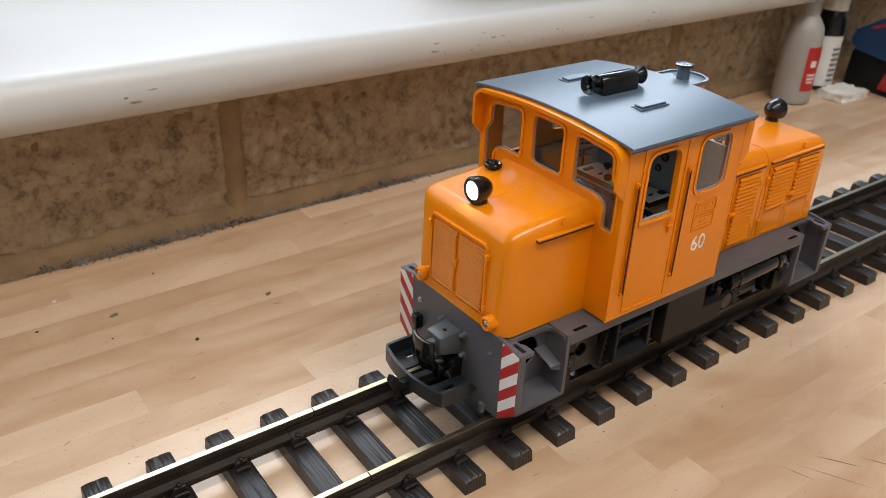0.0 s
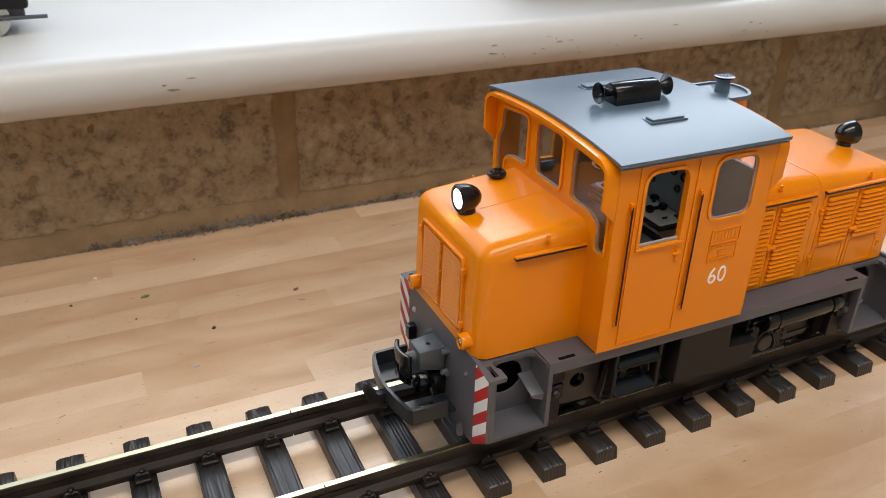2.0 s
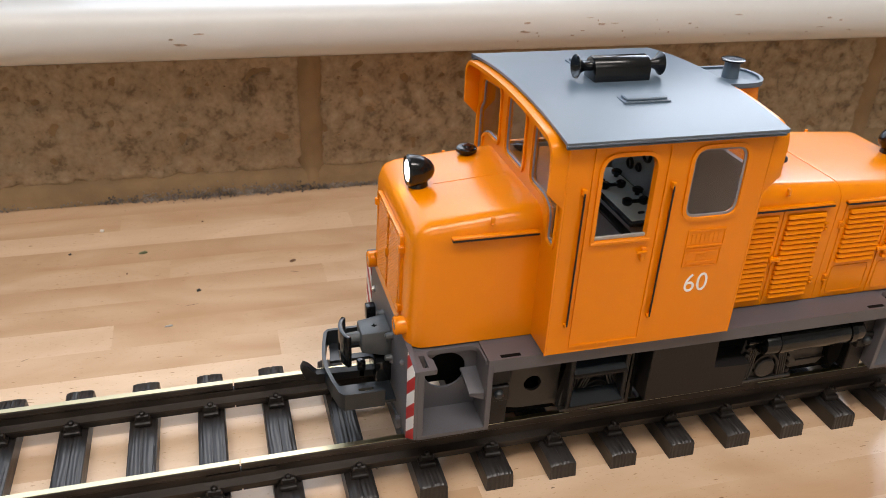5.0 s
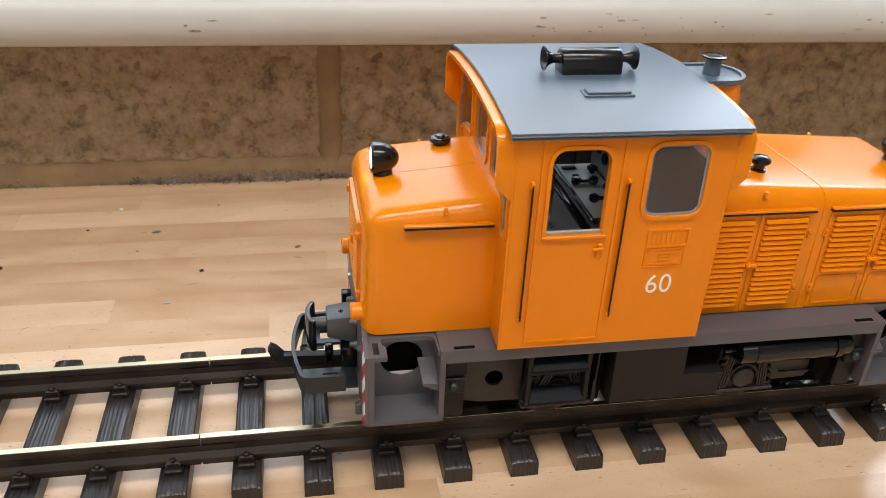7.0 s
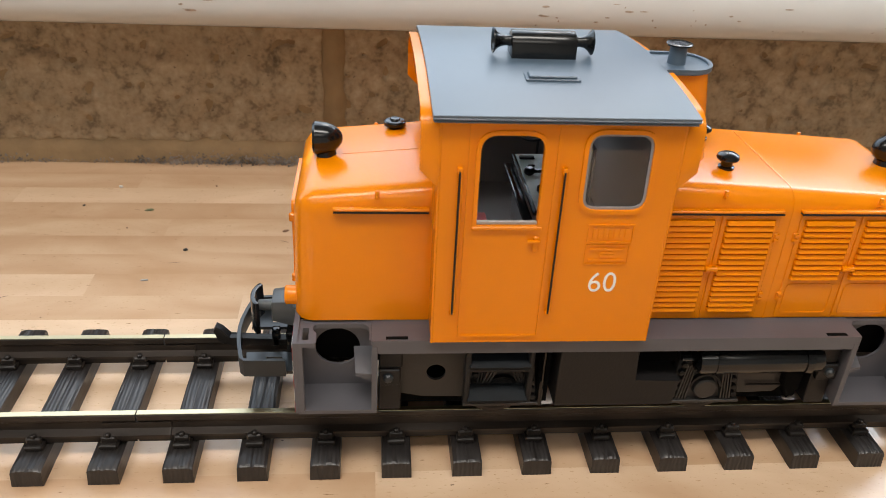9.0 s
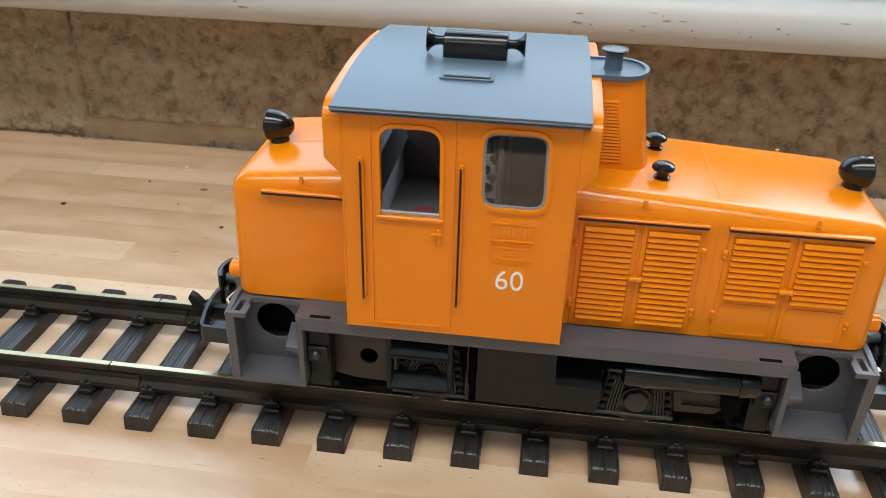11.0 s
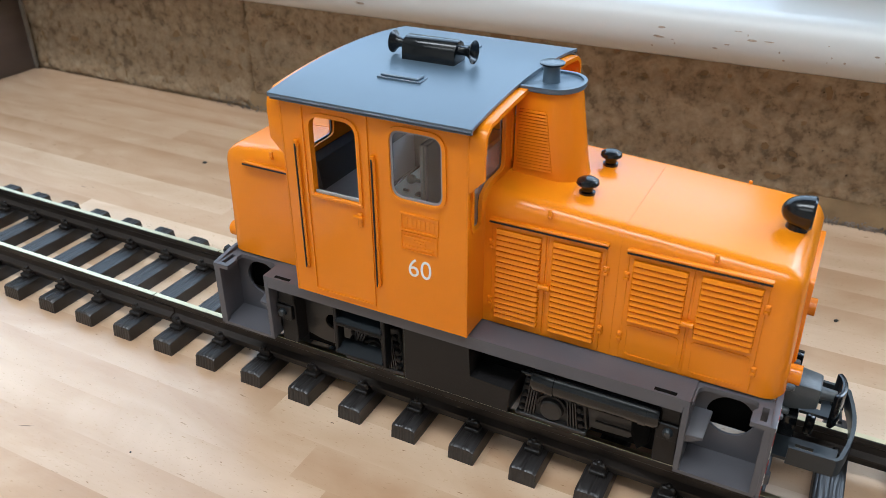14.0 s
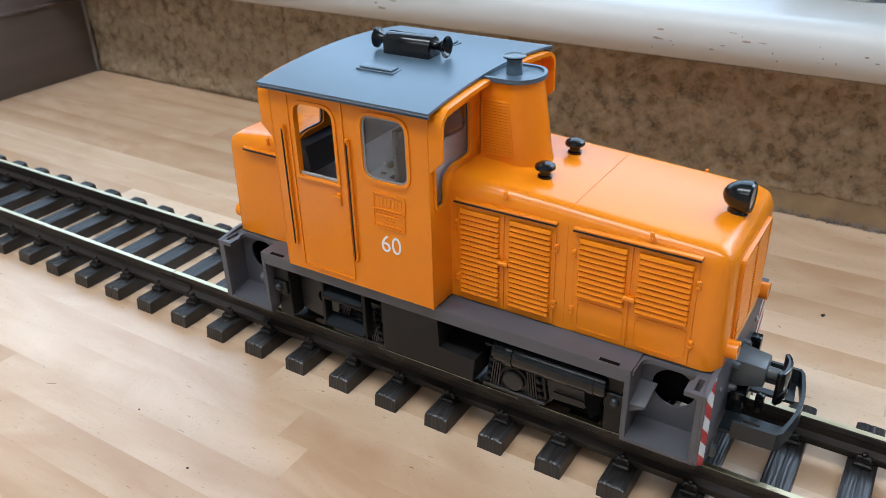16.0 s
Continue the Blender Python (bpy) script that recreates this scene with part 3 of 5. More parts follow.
def track():
    tr = thing("railway_track", 6.5, 5.05, ZB, "toy railway track with brass rails and dark brown sleepers", "railway track")
    x0, x1 = -84.0, 90.0
    joints = (-44.38, -12.12, 52.4)
    for y, side in ((GAUGE_N, -1), (GAUGE_F, 1)):
        c = y + side * HEAD / 2
        for xa, xb in zip((x0,) + joints, joints + (x1,)):
            xa, xb = xa + 0.03, xb - 0.03
            rail = part("rail", prism(rail_profile(y, side), "x", xa, xb), RAILSIDE, tr, "tarnished dark rail with a bright running edge")
            a, b = sorted((y, y + side * HEAD))
            part("running_edge", prism([(a + 0.03, -6.268), (a + 0.04, RAIL_TOP), (b - 0.04, RAIL_TOP), (b - 0.03, -6.268)], "x", xa, xb), RAILTOP, rail, "bright brass running edge")
            part("runner", box(xa, xb, c - 0.30, c + 0.30, -7.5, -7.2), RUNNER, rail)
        for x in joints:
            jn = prism([(c - 0.50, -7.22), (c + 0.50, -7.22), (c + 0.50, -7.02), (c + 0.17, -6.92), (c + 0.17, -6.66), (c - 0.17, -6.66), (c - 0.17, -6.92), (c - 0.50, -7.02)], "x", x - 1.35, x + 1.35, 0.02, 1)
            part("rail_joiner", jn, RAILSIDE, tr, "dark folded rail joiner")
    tie, clip = tie_mesh(), clip_mesh()
    k0, k1 = int((x0 - 0.5) / PITCH) + 1, int((x1 - 0.5) / PITCH) - 1
    for k in range(k0, k1):
        x = 0.5 + k * PITCH + TIE_W / 2
        s = piece("sleeper", tie, tr, x, TIE_YC, ZB, (0, 0, 180 if k % 2 else 0))
        ORIGIN[s.name] = Vector((x, TIE_YC, ZB))
        for y, side in ((GAUGE_N, -1), (GAUGE_F, 1)):
            c = piece("rail_chair", clip, s, x, y + side * HEAD / 2, -7.56)
            if k % 2:
                c.location.y = -c.location.y


track()


# ---- locomotive ----
CX, CY = 6.5, 5.05
loco = thing("locomotive", CX, CY, ZB, "orange toy diesel locomotive with grey roof standing on the track", "locomotive")


def slat_bm(w, h, d, axis):
    """A louvre bar along x leans out to its lower lip; a grille bar along y has an upright face. A deep groove stays above each."""
    bm = bmesh.new()
    if axis == "x":
        prof = [(0.0, h), (0.55, h), (1.0, h * 0.12), (0.98, 0.0), (0.0, 0.0)]
    else:
        prof = [(0.0, h), (0.88, h), (1.0, h * 0.85), (1.0, h * 0.10), (0.92, 0.0), (0.0, 0.0)]
    e = min(0.06, w * 0.06)
    rows = []
    for u, k in ((-w / 2, 0.0), (-w / 2 + e * 0.35, 0.75), (-w / 2 + e, 1.0), (w / 2 - e, 1.0), (w / 2 - e * 0.35, 0.75), (w / 2, 0.0)):
        rows.append([bm.verts.new((u, -d * q * k, z) if axis == "x" else (-d * q * k, u, z)) for q, z in prof])
    for a, b in zip(rows, rows[1:]):
        for i in range(len(prof) - 1):
            bm.faces.new((a[i], a[i + 1], b[i + 1], b[i]))
    return bm


def louver_mesh(w, h, d):
    return shape("louver_slat", slat_bm(w, h, d, "x"), ORANGE, 24)


def grille_mesh(w, h, d):
    return shape("grille_slat", slat_bm(w, h, d, "y"), ORANGE, 24)


def hood_shell(xe, xc, ze, zc, bottom):
    """Hood from its end xe to the cab xc, with a sloped crown, rounded shoulders and rounded end corners."""
    s = 1 if xe > xc else -1
    top_e = xe - s * 0.14
    bm = bmesh.new()
    v = {}
    for n, (x, zt) in {"e": (xe, ze), "c": (xc, zc)}.items():
        for m, y in (("n", 1.65), ("f", 8.45)):
            v[n + m + "b"] = bm.verts.new((x, y, bottom))
            v[n + m + "t"] = bm.verts.new((top_e if n == "e" else x, y, zt))
    for f in (("enb", "efb", "eft", "ent"), ("cnb", "cnt", "cft", "cfb"), ("enb", "ent", "cnt", "cnb"), ("efb", "cfb", "cft", "eft"),
              ("ent", "eft", "cft", "cnt"), ("enb", "cnb", "cfb", "efb")):
        bm.faces.new([v[i] for i in f])
    bm.edges.ensure_lookup_table()

    def edge(a, b):
        return next(e for e in bm.edges if set(e.verts) == {v[a], v[b]})

    es = [edge("ent", "cnt"), edge("eft", "cft"), edge("ent", "eft"), edge("enb", "ent"), edge("efb", "eft")]
    bmesh.ops.bevel(bm, geom=es, offset=0.72, segments=7, affect="EDGES", profile=0.5)
    return bm


def front_hood():
    h = part("front_hood", hood_shell(-5.62, -0.55, 3.66, 4.10, -1.42), ORANGE, loco, angle=50)
    part("rain_strip", box(-4.12, -0.80, 1.45, 1.66, 3.20, 3.30, 0.02, 1), ORANGE, h)
    part("seal_strip", box(-4.10, -0.82, 1.44, 1.66, 3.135, 3.197), SATIN, h, "black rubber seal under the rain strip")
    part("crown_seam", prism([(-3.9, hood_top_z(-3.9) - 0.02), (-0.8, hood_top_z(-0.8) - 0.02), (-0.8, hood_top_z(-0.8) + 0.012), (-3.9, hood_top_z(-3.9) + 0.012)], "y", CY - 0.012, CY + 0.012), ORANGE, h)
    part("latch", rounded_bar(-2.6, 1.60, 3.76), ORANGE, h)
    part("latch", rounded_bar(-2.6, 8.22, 3.66), ORANGE, h)
    # grille doors in the end
    part("grille_frame", holed(rounded(rect(3.02, 7.16, -0.90, 2.78), 0.25), [rounded(rect(3.12, 7.06, -0.80, 2.68), 0.2)], "x", -5.67, -5.52), ORANGE, h)
    g = grille_mesh(1.78, 0.080, 0.13)
    for y in (4.08, 6.10):
        for k in range(26):
            z = -0.66 + k * 0.122
            piece("grille_slat", g, h, -5.615 + 0.033 * (z + 1.4) / 1.2, y, z)
    for y, z in ((2.98, 2.2), (2.98, -0.35), (7.2, 2.2), (7.2, -0.35)):
        part("hinge", box(-5.76, -5.5, y - 0.1, y + 0.1, z - 0.16, z + 0.16, 0.04, 1), ORANGE, h)
    part("door_handle", box(-5.78, -5.5, 5.02, 5.16, 0.75, 1.15, 0.04, 1), ORANGE, h)
    for y in (2.42, 7.62):
        ring = part("lamp_ring", ring_bm((-6.0, y, -0.78), 0.36, 0.22, 0.5), ORANGE, h)
        part("lamp_lens", lathe([(-0.14, 0.0), (-0.12, 0.14), (-0.02, 0.23), (0.3, 0.23)], (-5.86, y, -0.78), "x", 16), STEEL, ring, "small clear marker lamp")
    return h


def rounded_bar(x, y, z):
    bm = box(x - 0.075, x + 0.075, y - 0.03, y + 0.1, z - 0.17, z + 0.17, 0.04, 2)
    lathe([(-0.08, 0.05), (0.02, 0.06)], (x, y, z - 0.08), "y", 10, bm)
    return bm


def ring_bm(c, r1, r0, depth, axis="x"):
    bm = bmesh.new()
    prof = [(0, r0), (0, r1 - 0.05), (0.05, r1), (depth, r1), (depth, r0)]
    n = 28
    rings = []
    for s, r in prof:
        rings.append([bm.verts.new(Vector(c) + Vector(to3(axis, r * math.cos(2 * math.pi * i / n), r * math.sin(2 * math.pi * i / n), s))) for i in range(n)])
    for a, b in zip(rings, rings[1:] + rings[:1]):
        for i in range(n):
            bm.faces.new((a[i], a[(i + 1) % n], b[(i + 1) % n], b[i]))
    return bm


def hinge_bm(x, z):
    bm = box(x - 0.11, x + 0.11, 1.57, 1.66, z - 0.19, z + 0.19, 0.03, 1)
    for q in (-0.10, 0.10):
        box(x - 0.08, x + 0.08, 1.52, 1.60, z + q - 0.07, z + q + 0.07, 0.03, 2, bm)
    return bm


def rear_hood():
    h = part("rear_hood", hood_shell(18.62, 7.2, 3.54, 4.22, -1.42), ORANGE, loco, angle=50)
    for (x0, x1, split, full) in ((7.55, 11.97, 9.75, True), (12.76, 17.45, 15.06, False)):
        part("rain_strip", box(x0 - 0.08, x1 + 0.06, 1.45, 1.66, 3.20, 3.30, 0.02, 1), ORANGE, h)
        part("seal_strip", box(x0 - 0.06, x1 + 0.04, 1.44, 1.66, 3.135, 3.197), SATIN, h, "black rubber seal under the rain strip")
        for a, b in ((x0, split - 0.04), (split + 0.04, x1)):
            part("louver_door", box(a, b, 1.60, 1.68, -1.34, 3.08, 0.02, 1), ORANGE, h)
            w = b - a - 0.34
            lm = louver_mesh(w, 0.158, 0.17)
            n = 17 if full else 11
            for k in range(n):
                piece("louver_slat", lm, h, (a + b) / 2, 1.60, 2.72 - k * 0.2325)
            if not full:
                part("door_panel", holed(rounded(rect(a + 0.16, b - 0.16, -1.20, 0.16), 0.22), [rounded(rect(a + 0.24, b - 0.24, -1.12, 0.08), 0.16)],
                                         "y", 1.57, 1.61), ORANGE, h)
        part("door_handle", handle_bm(split, 1.60, 0.89), ORANGE, h)
        for x in (x0 - 0.02, x1 + 0.02):
            for z in (2.15, -0.40):
                part("hinge", hinge_bm(x, z), ORANGE, h)
    part("hood_joint", joint_bm(12.40, 0.022, 0.022), ORANGE, h)
    for x, z in ((9.75, 3.86), (15.62, 3.60)):
        part("latch", rounded_bar(x, 1.62, z), ORANGE, h)
        part("latch", rounded_bar(x, 8.24, z - 0.1), ORANGE, h)
    for y in (2.66, 7.44):
        ring = part("lamp_ring", ring_bm((18.5, y, -0.78), 0.36, 0.22, 0.5), ORANGE, h)
        part("lamp_lens", lathe([(0.14, 0.0), (0.12, 0.14), (0.02, 0.23), (-0.3, 0.23)], (18.86, y, -0.78), "x", 16), STEEL, ring)
    part("grille_frame", holed(rounded(rect(3.02, 7.16, -0.90, 2.78), 0.25), [rounded(rect(3.12, 7.06, -0.80, 2.68), 0.2)], "x", 18.50, 18.67), ORANGE, h)
    g = grille_mesh(1.78, 0.080, 0.13)
    for y in (4.08, 6.10):
        for k in range(26):
            z = -0.66 + k * 0.122
            piece("grille_slat", g, h, 18.615 - 0.033 * (z + 1.4) / 1.2, y, z, (0, 0, 180))
    return h


def handle_bm(x, y, z):
    bm = lathe([(-0.24, 0.10), (-0.2, 0.13), (0.0, 0.09), (0.2, 0.13), (0.24, 0.10)], (x, y - 0.14, z), "x", 12)
    lathe([(-0.16, 0.07), (0.05, 0.09)], (x, y, z), "y", 10, bm)
    return bm


def hood_top_z(x):
    return 4.22 + (3.54 - 4.22) * (x - 7.2) / (18.48 - 7.2) if x > 3 else 4.10 + (3.66 - 4.10) * (x + 0.55) / (-5.48 + 0.55)


def joint_bm(x, half, proud):
    """Thin raised bead where the two halves of the hood meet, running up the side and over the crown."""
    zt = hood_top_z(x)
    path = [(1.65, -1.42), (1.65, zt - 0.72)]
    for k in range(1, 7):
        a = math.pi / 2 * k / 7
        path.append((2.37 - 0.72 * math.cos(a), zt - 0.72 + 0.72 * math.sin(a)))
    path += [(2.37, zt), (7.73, zt)]
    return band(path, "x", x - half, x + half, proud)


def mushroom(x, y):
    z = hood_top_z(x) - 0.02
    cap = part("filler_cap", lathe([(0, 0.30), (0.10, 0.30), (0.13, 0.22), (0.34, 0.22), (0.38, 0.40), (0.44, 0.43), (0.54, 0.40), (0.62, 0.28), (0.66, 0.12), (0.67, 0.0)],
                                   (x, y, z), "z", 24), BLACK, loco, "gloss black mushroom cap")
    return cap


def headlight(x, s, lit):
    """Bullet lamp on a short foot; s is the way it faces along x."""
    z = hood_top_z(x) - 0.02
    prof = [(0.50, 0.41), (0.535, 0.45), (0.545, 0.56), (0.46, 0.63), (0.34, 0.62), (0.05, 0.585), (-0.2, 0.50), (-0.42, 0.34), (-0.54, 0.16), (-0.57, 0.0)]
    bm = lathe([(s * a, r) for a, r in prof], (x, CY + 0.1, z + 0.66), "x", 32)
    lathe([(-0.05, 0.40), (0.12, 0.36), (0.5, 0.30)], (x + s * 0.05, CY + 0.1, z), "z", 20, bm)
    lamp = part("headlight", bm, BLACK, loco, "gloss black bullet headlight")
    lens = [(s * a, r) for a, r in ((0.545, 0.0), (0.54, 0.2), (0.53, 0.32), (0.515, 0.405), (0.46, 0.41))]
    part("lamp_lens", lathe(lens[::-1], (x, CY + 0.1, z + 0.66), "x", 28), LENSLIT if lit else LENSDARK, lamp,
         "bright white lit lamp lens" if lit else "unlit glass lamp lens")


LENSLIT = glow_material("lit_lens", (0.93, 0.97, 1.0), 45.0)
LENSDARK = material("unlit_lens", (0.55, 0.58, 0.60), 0.12, metal=0.6, vary=0.05)


# cab
CAB0, CAB1, CABN, CABF, CABZ = -0.66, 7.22, 0.12, 9.98, -1.36


def roof_z(y):
    return 7.74 - 0.40 * ((y - CY) / 5.24) ** 2


def arch(y0, y1, off, n=18):
    return [(y0 + (y1 - y0) * i / n, roof_z(y0 + (y1 - y0) * i / n) + off) for i in range(n + 1)]


W1 = rounded([(0.66, 3.42), (2.70, 3.42), (2.68, 6.62), (0.64, 6.62)], [0.05, 0.05, 0.55, 0.55], 5)
W2 = rounded([(4.12, 4.02), (6.26, 4.02), (6.22, 6.70), (4.10, 6.70)], 0.5, 5)


def grow(pts, d):
    """The outline pushed outwards by d."""
    n = len(pts)
    c = sum((Vector(p) for p in pts), Vector((0, 0))) / n
    out = []
    for i in range(n):
        t = (Vector(pts[(i + 1) % n]) - Vector(pts[i - 1])).normalized()
        nr = Vector((t.y, -t.x))
        if nr.dot(Vector(pts[i]) - c) < 0 and n < 30:
            nr = -nr
        out.append(tuple(Vector(pts[i]) + nr * d))
    return out


END_MID = rounded(rect(4.05, 6.05, 4.55, 6.92), 0.34, 4)
END_NEAR = rounded([(0.55, 3.10), (1.20, 3.10), (1.20, 4.22), (1.85, 4.55), (3.22, 4.55), (3.22, 6.86), (0.95, 6.62), (0.95, 5.60), (0.55, 5.15)],
                   [0.22, 0.22, 0.3, 0.3, 0.3, 0.35, 0.4, 0.2, 0.2], 4)
END_FAR = [(2 * CY - a, b) for a, b in reversed(END_NEAR)]


def cab():
    c = part("cab", holed(rect(CAB0, CAB1, CABZ, 7.24), [W1, W2], "y", CABN, CABN + 0.22), ORANGE, loco, "orange driver's cab")
    part("side_wall", holed(rect(CAB0, CAB1, CABZ, 7.24), [W1, W2], "y", CABF - 0.22, CABF), ORANGE, c)
    outer = [(CABN + 0.22, CABZ), (CABF - 0.22, CABZ)] + arch(CABF - 0.22, CABN + 0.22, -0.10)
    for x in (CAB0, CAB1 - 0.22):
        part("end_wall", holed(outer, [END_NEAR, END_MID, END_FAR], "x", x, x + 0.22), ORANGE, c)
    # visor rims that follow the roof line, with tapered side wings
    for x0, x1, s in ((CAB0, CAB0 - 0.62, -1), (CAB1, CAB1 + 0.62, 1)):
        path = [(CABN, 6.30), (CABN + 0.02, 6.75)] + [(CABN + 0.1, 6.98), (CABN + 0.28, 7.14)] + arch(CABN + 0.55, CABF - 0.55, -0.16)
        path += [(CABF - 0.28, 7.14), (CABF - 0.1, 6.98), (CABF - 0.02, 6.75), (CABF, 6.30)]
        part("visor", band(path, "x", min(x0, x1), max(x0, x1), -0.17), ORANGE, c, angle=40)
        for y0 in (CABN, CABF - 0.17):
            wing = [(x0, 4.75), (x1, 5.38), (x1, 6.32), (x0, 6.32)]
            part("visor_wing", prism(wing, "y", y0, y0 + 0.17, 0.03, 2), ORANGE, c)
        for win in (END_NEAR, END_MID, END_FAR):
            part("window_frame", holed(grow(win, 0.15), [grow(win, 0.004)], "x", x0, x0 + s * 0.07), ORANGE, c)
    for win in (END_NEAR, END_MID, END_FAR):
        for x in (CAB0 + 0.08, CAB1 - 0.14):
            pane(holed(win, [], "x", x, x + 0.05), c)
            part("glazing_rim", holed(win, [grow(win, -0.07)], "x", x - 0.05, x), RIM, c, "clear glazing rim")
    for win in (W1, W2):
        pane(holed(win, [], "y", CABF - 0.14, CABF - 0.09), c)
    pane(holed(W2, [], "y", CABN + 0.08, CABN + 0.13), c)
    part("glazing_rim", holed(W2, [grow(W2, -0.09)], "y", CABN + 0.02, CABN + 0.07), RIM, c, "clear glazing rim")
    for win in (W1, W2):
        part("window_frame", holed(grow(win, 0.15), [grow(win, 0.004)], "y", CABN - 0.07, CABN), ORANGE, c)
    part("window_sill", box(0.50, 2.86, CABN - 0.10, CABN, 3.25, 3.40, 0.03, 1), ORANGE, c)
    part("window_rail", box(0.66, 2.70, CABN + 0.03, CABN + 0.12, 3.42, 3.56, 0.02, 1), STEELGREY, c, "bright lower window rail")
    # door: raised edges and top step
    dz0, dz1 = -1.12, 7.02
    part("door_panel", holed(rect(0.26, 3.20, dz0, dz1), [rect(0.36, 3.10, dz0 + 0.10, dz1 - 0.1)], "y", CABN - 0.055, CABN), ORANGE, c)
    for x in (0.0, 3.40):
        part("handrail", rail_bm(x), SATIN, c, "thin black handrail with orange brackets")
    for x in (0.0, 3.40):
        for z0, z1 in ((5.30, 5.55), (-0.10, 0.06)):
            part("handrail_bracket", box(x - 0.075, x + 0.085, -0.06, CABN, z0, z1, 0.03, 2), ORANGE, c)
        part("handrail_base", box(x + 0.03, x + 0.11, -0.02, CABN, -0.02, 5.4, 0.02, 1), ORANGE, c)
    hb = box(2.42, 2.86, CABN - 0.17, CABN - 0.06, 2.78, 2.90, 0.04, 2)
    box(2.62, 2.80, CABN - 0.10, CABN, 2.42, 3.02, 0.03, 1, hb)
    part("door_handle", hb, ORANGE, c)
    for x in (CAB0 + 0.01, CAB1 - 0.01):
        part("corner_post", lathe([(CABZ, 0.05), (7.1, 0.05)], (x, CABN + 0.02, 0), "z", 10), ORANGE, c)
    # maker's plates: raised borders with unreadable bars
    pl = part("maker_plate", holed(rect(4.46, 6.06, 2.76, 3.48), [rect(4.52, 6.00, 2.82, 3.42)], "y", CABN - 0.05, CABN), ORANGE, c, "raised maker's plate in the body colour")
    for k in range(7):
        part("bar", box(4.64 + k * 0.185, 4.77 + k * 0.185, CABN - 0.03, CABN, 2.92, 3.32, 0.01, 1), ORANGE, c)
    part("maker_plate", holed(rect(4.46, 6.00, 1.92, 2.70), [rect(4.50, 5.96, 1.96, 2.66)], "y", CABN - 0.045, CABN), ORANGE, c)
    for z, a, b in ((2.50, 4.6, 5.85), (2.36, 5.0, 5.5), (2.25, 5.0, 5.5), (2.08, 4.6, 5.85)):
        part("bar", box(a, b, CABN - 0.04, CABN, z - 0.04, z + 0.05), ORANGE, c)
    return c


def pane(bm, parent):
    p = part("window_pane", bm, GLASS, parent, "clear plastic window pane")
    p.visible_shadow = False


def rail_bm(x):
    return lathe([(-0.02, 0.036), (5.42, 0.036)], (x, -0.05, 0), "z", 10)


RIM = material("clear_rim", (0.26, 0.26, 0.28), 0.15, vary=0.05)
STEELGREY = material("grey_rail", (0.35, 0.33, 0.31), 0.3, vary=0.1)


def cab_number(c):
    cu = bpy.data.curves.new("number", "FONT")
    cu.body, cu.size, cu.extrude, cu.offset = "60", 1.0, 0.012, -0.006
    cu.space_character = 1.02
    tmp = new("number_text", cu)
    me = bpy.data.meshes.new_from_object(tmp.evaluated_get(bpy.context.evaluated_depsgraph_get()))
    bpy.data.objects.remove(tmp)
    bm = bmesh.new()
    bm.from_mesh(me)
    xs, ys = [v.co.x for v in bm.verts], [v.co.y for v in bm.verts]
    for v in bm.verts:
        a, b, d = (v.co.x - min(xs)) / (max(xs) - min(xs)), (v.co.y - min(ys)) / (max(ys) - min(ys)), v.co.z
        v.co = (4.76 + a * 0.97, CABN - 0.012 - d, 0.80 + b * 0.78)
    part("number", bm, NUMBER, c, "white painted number")


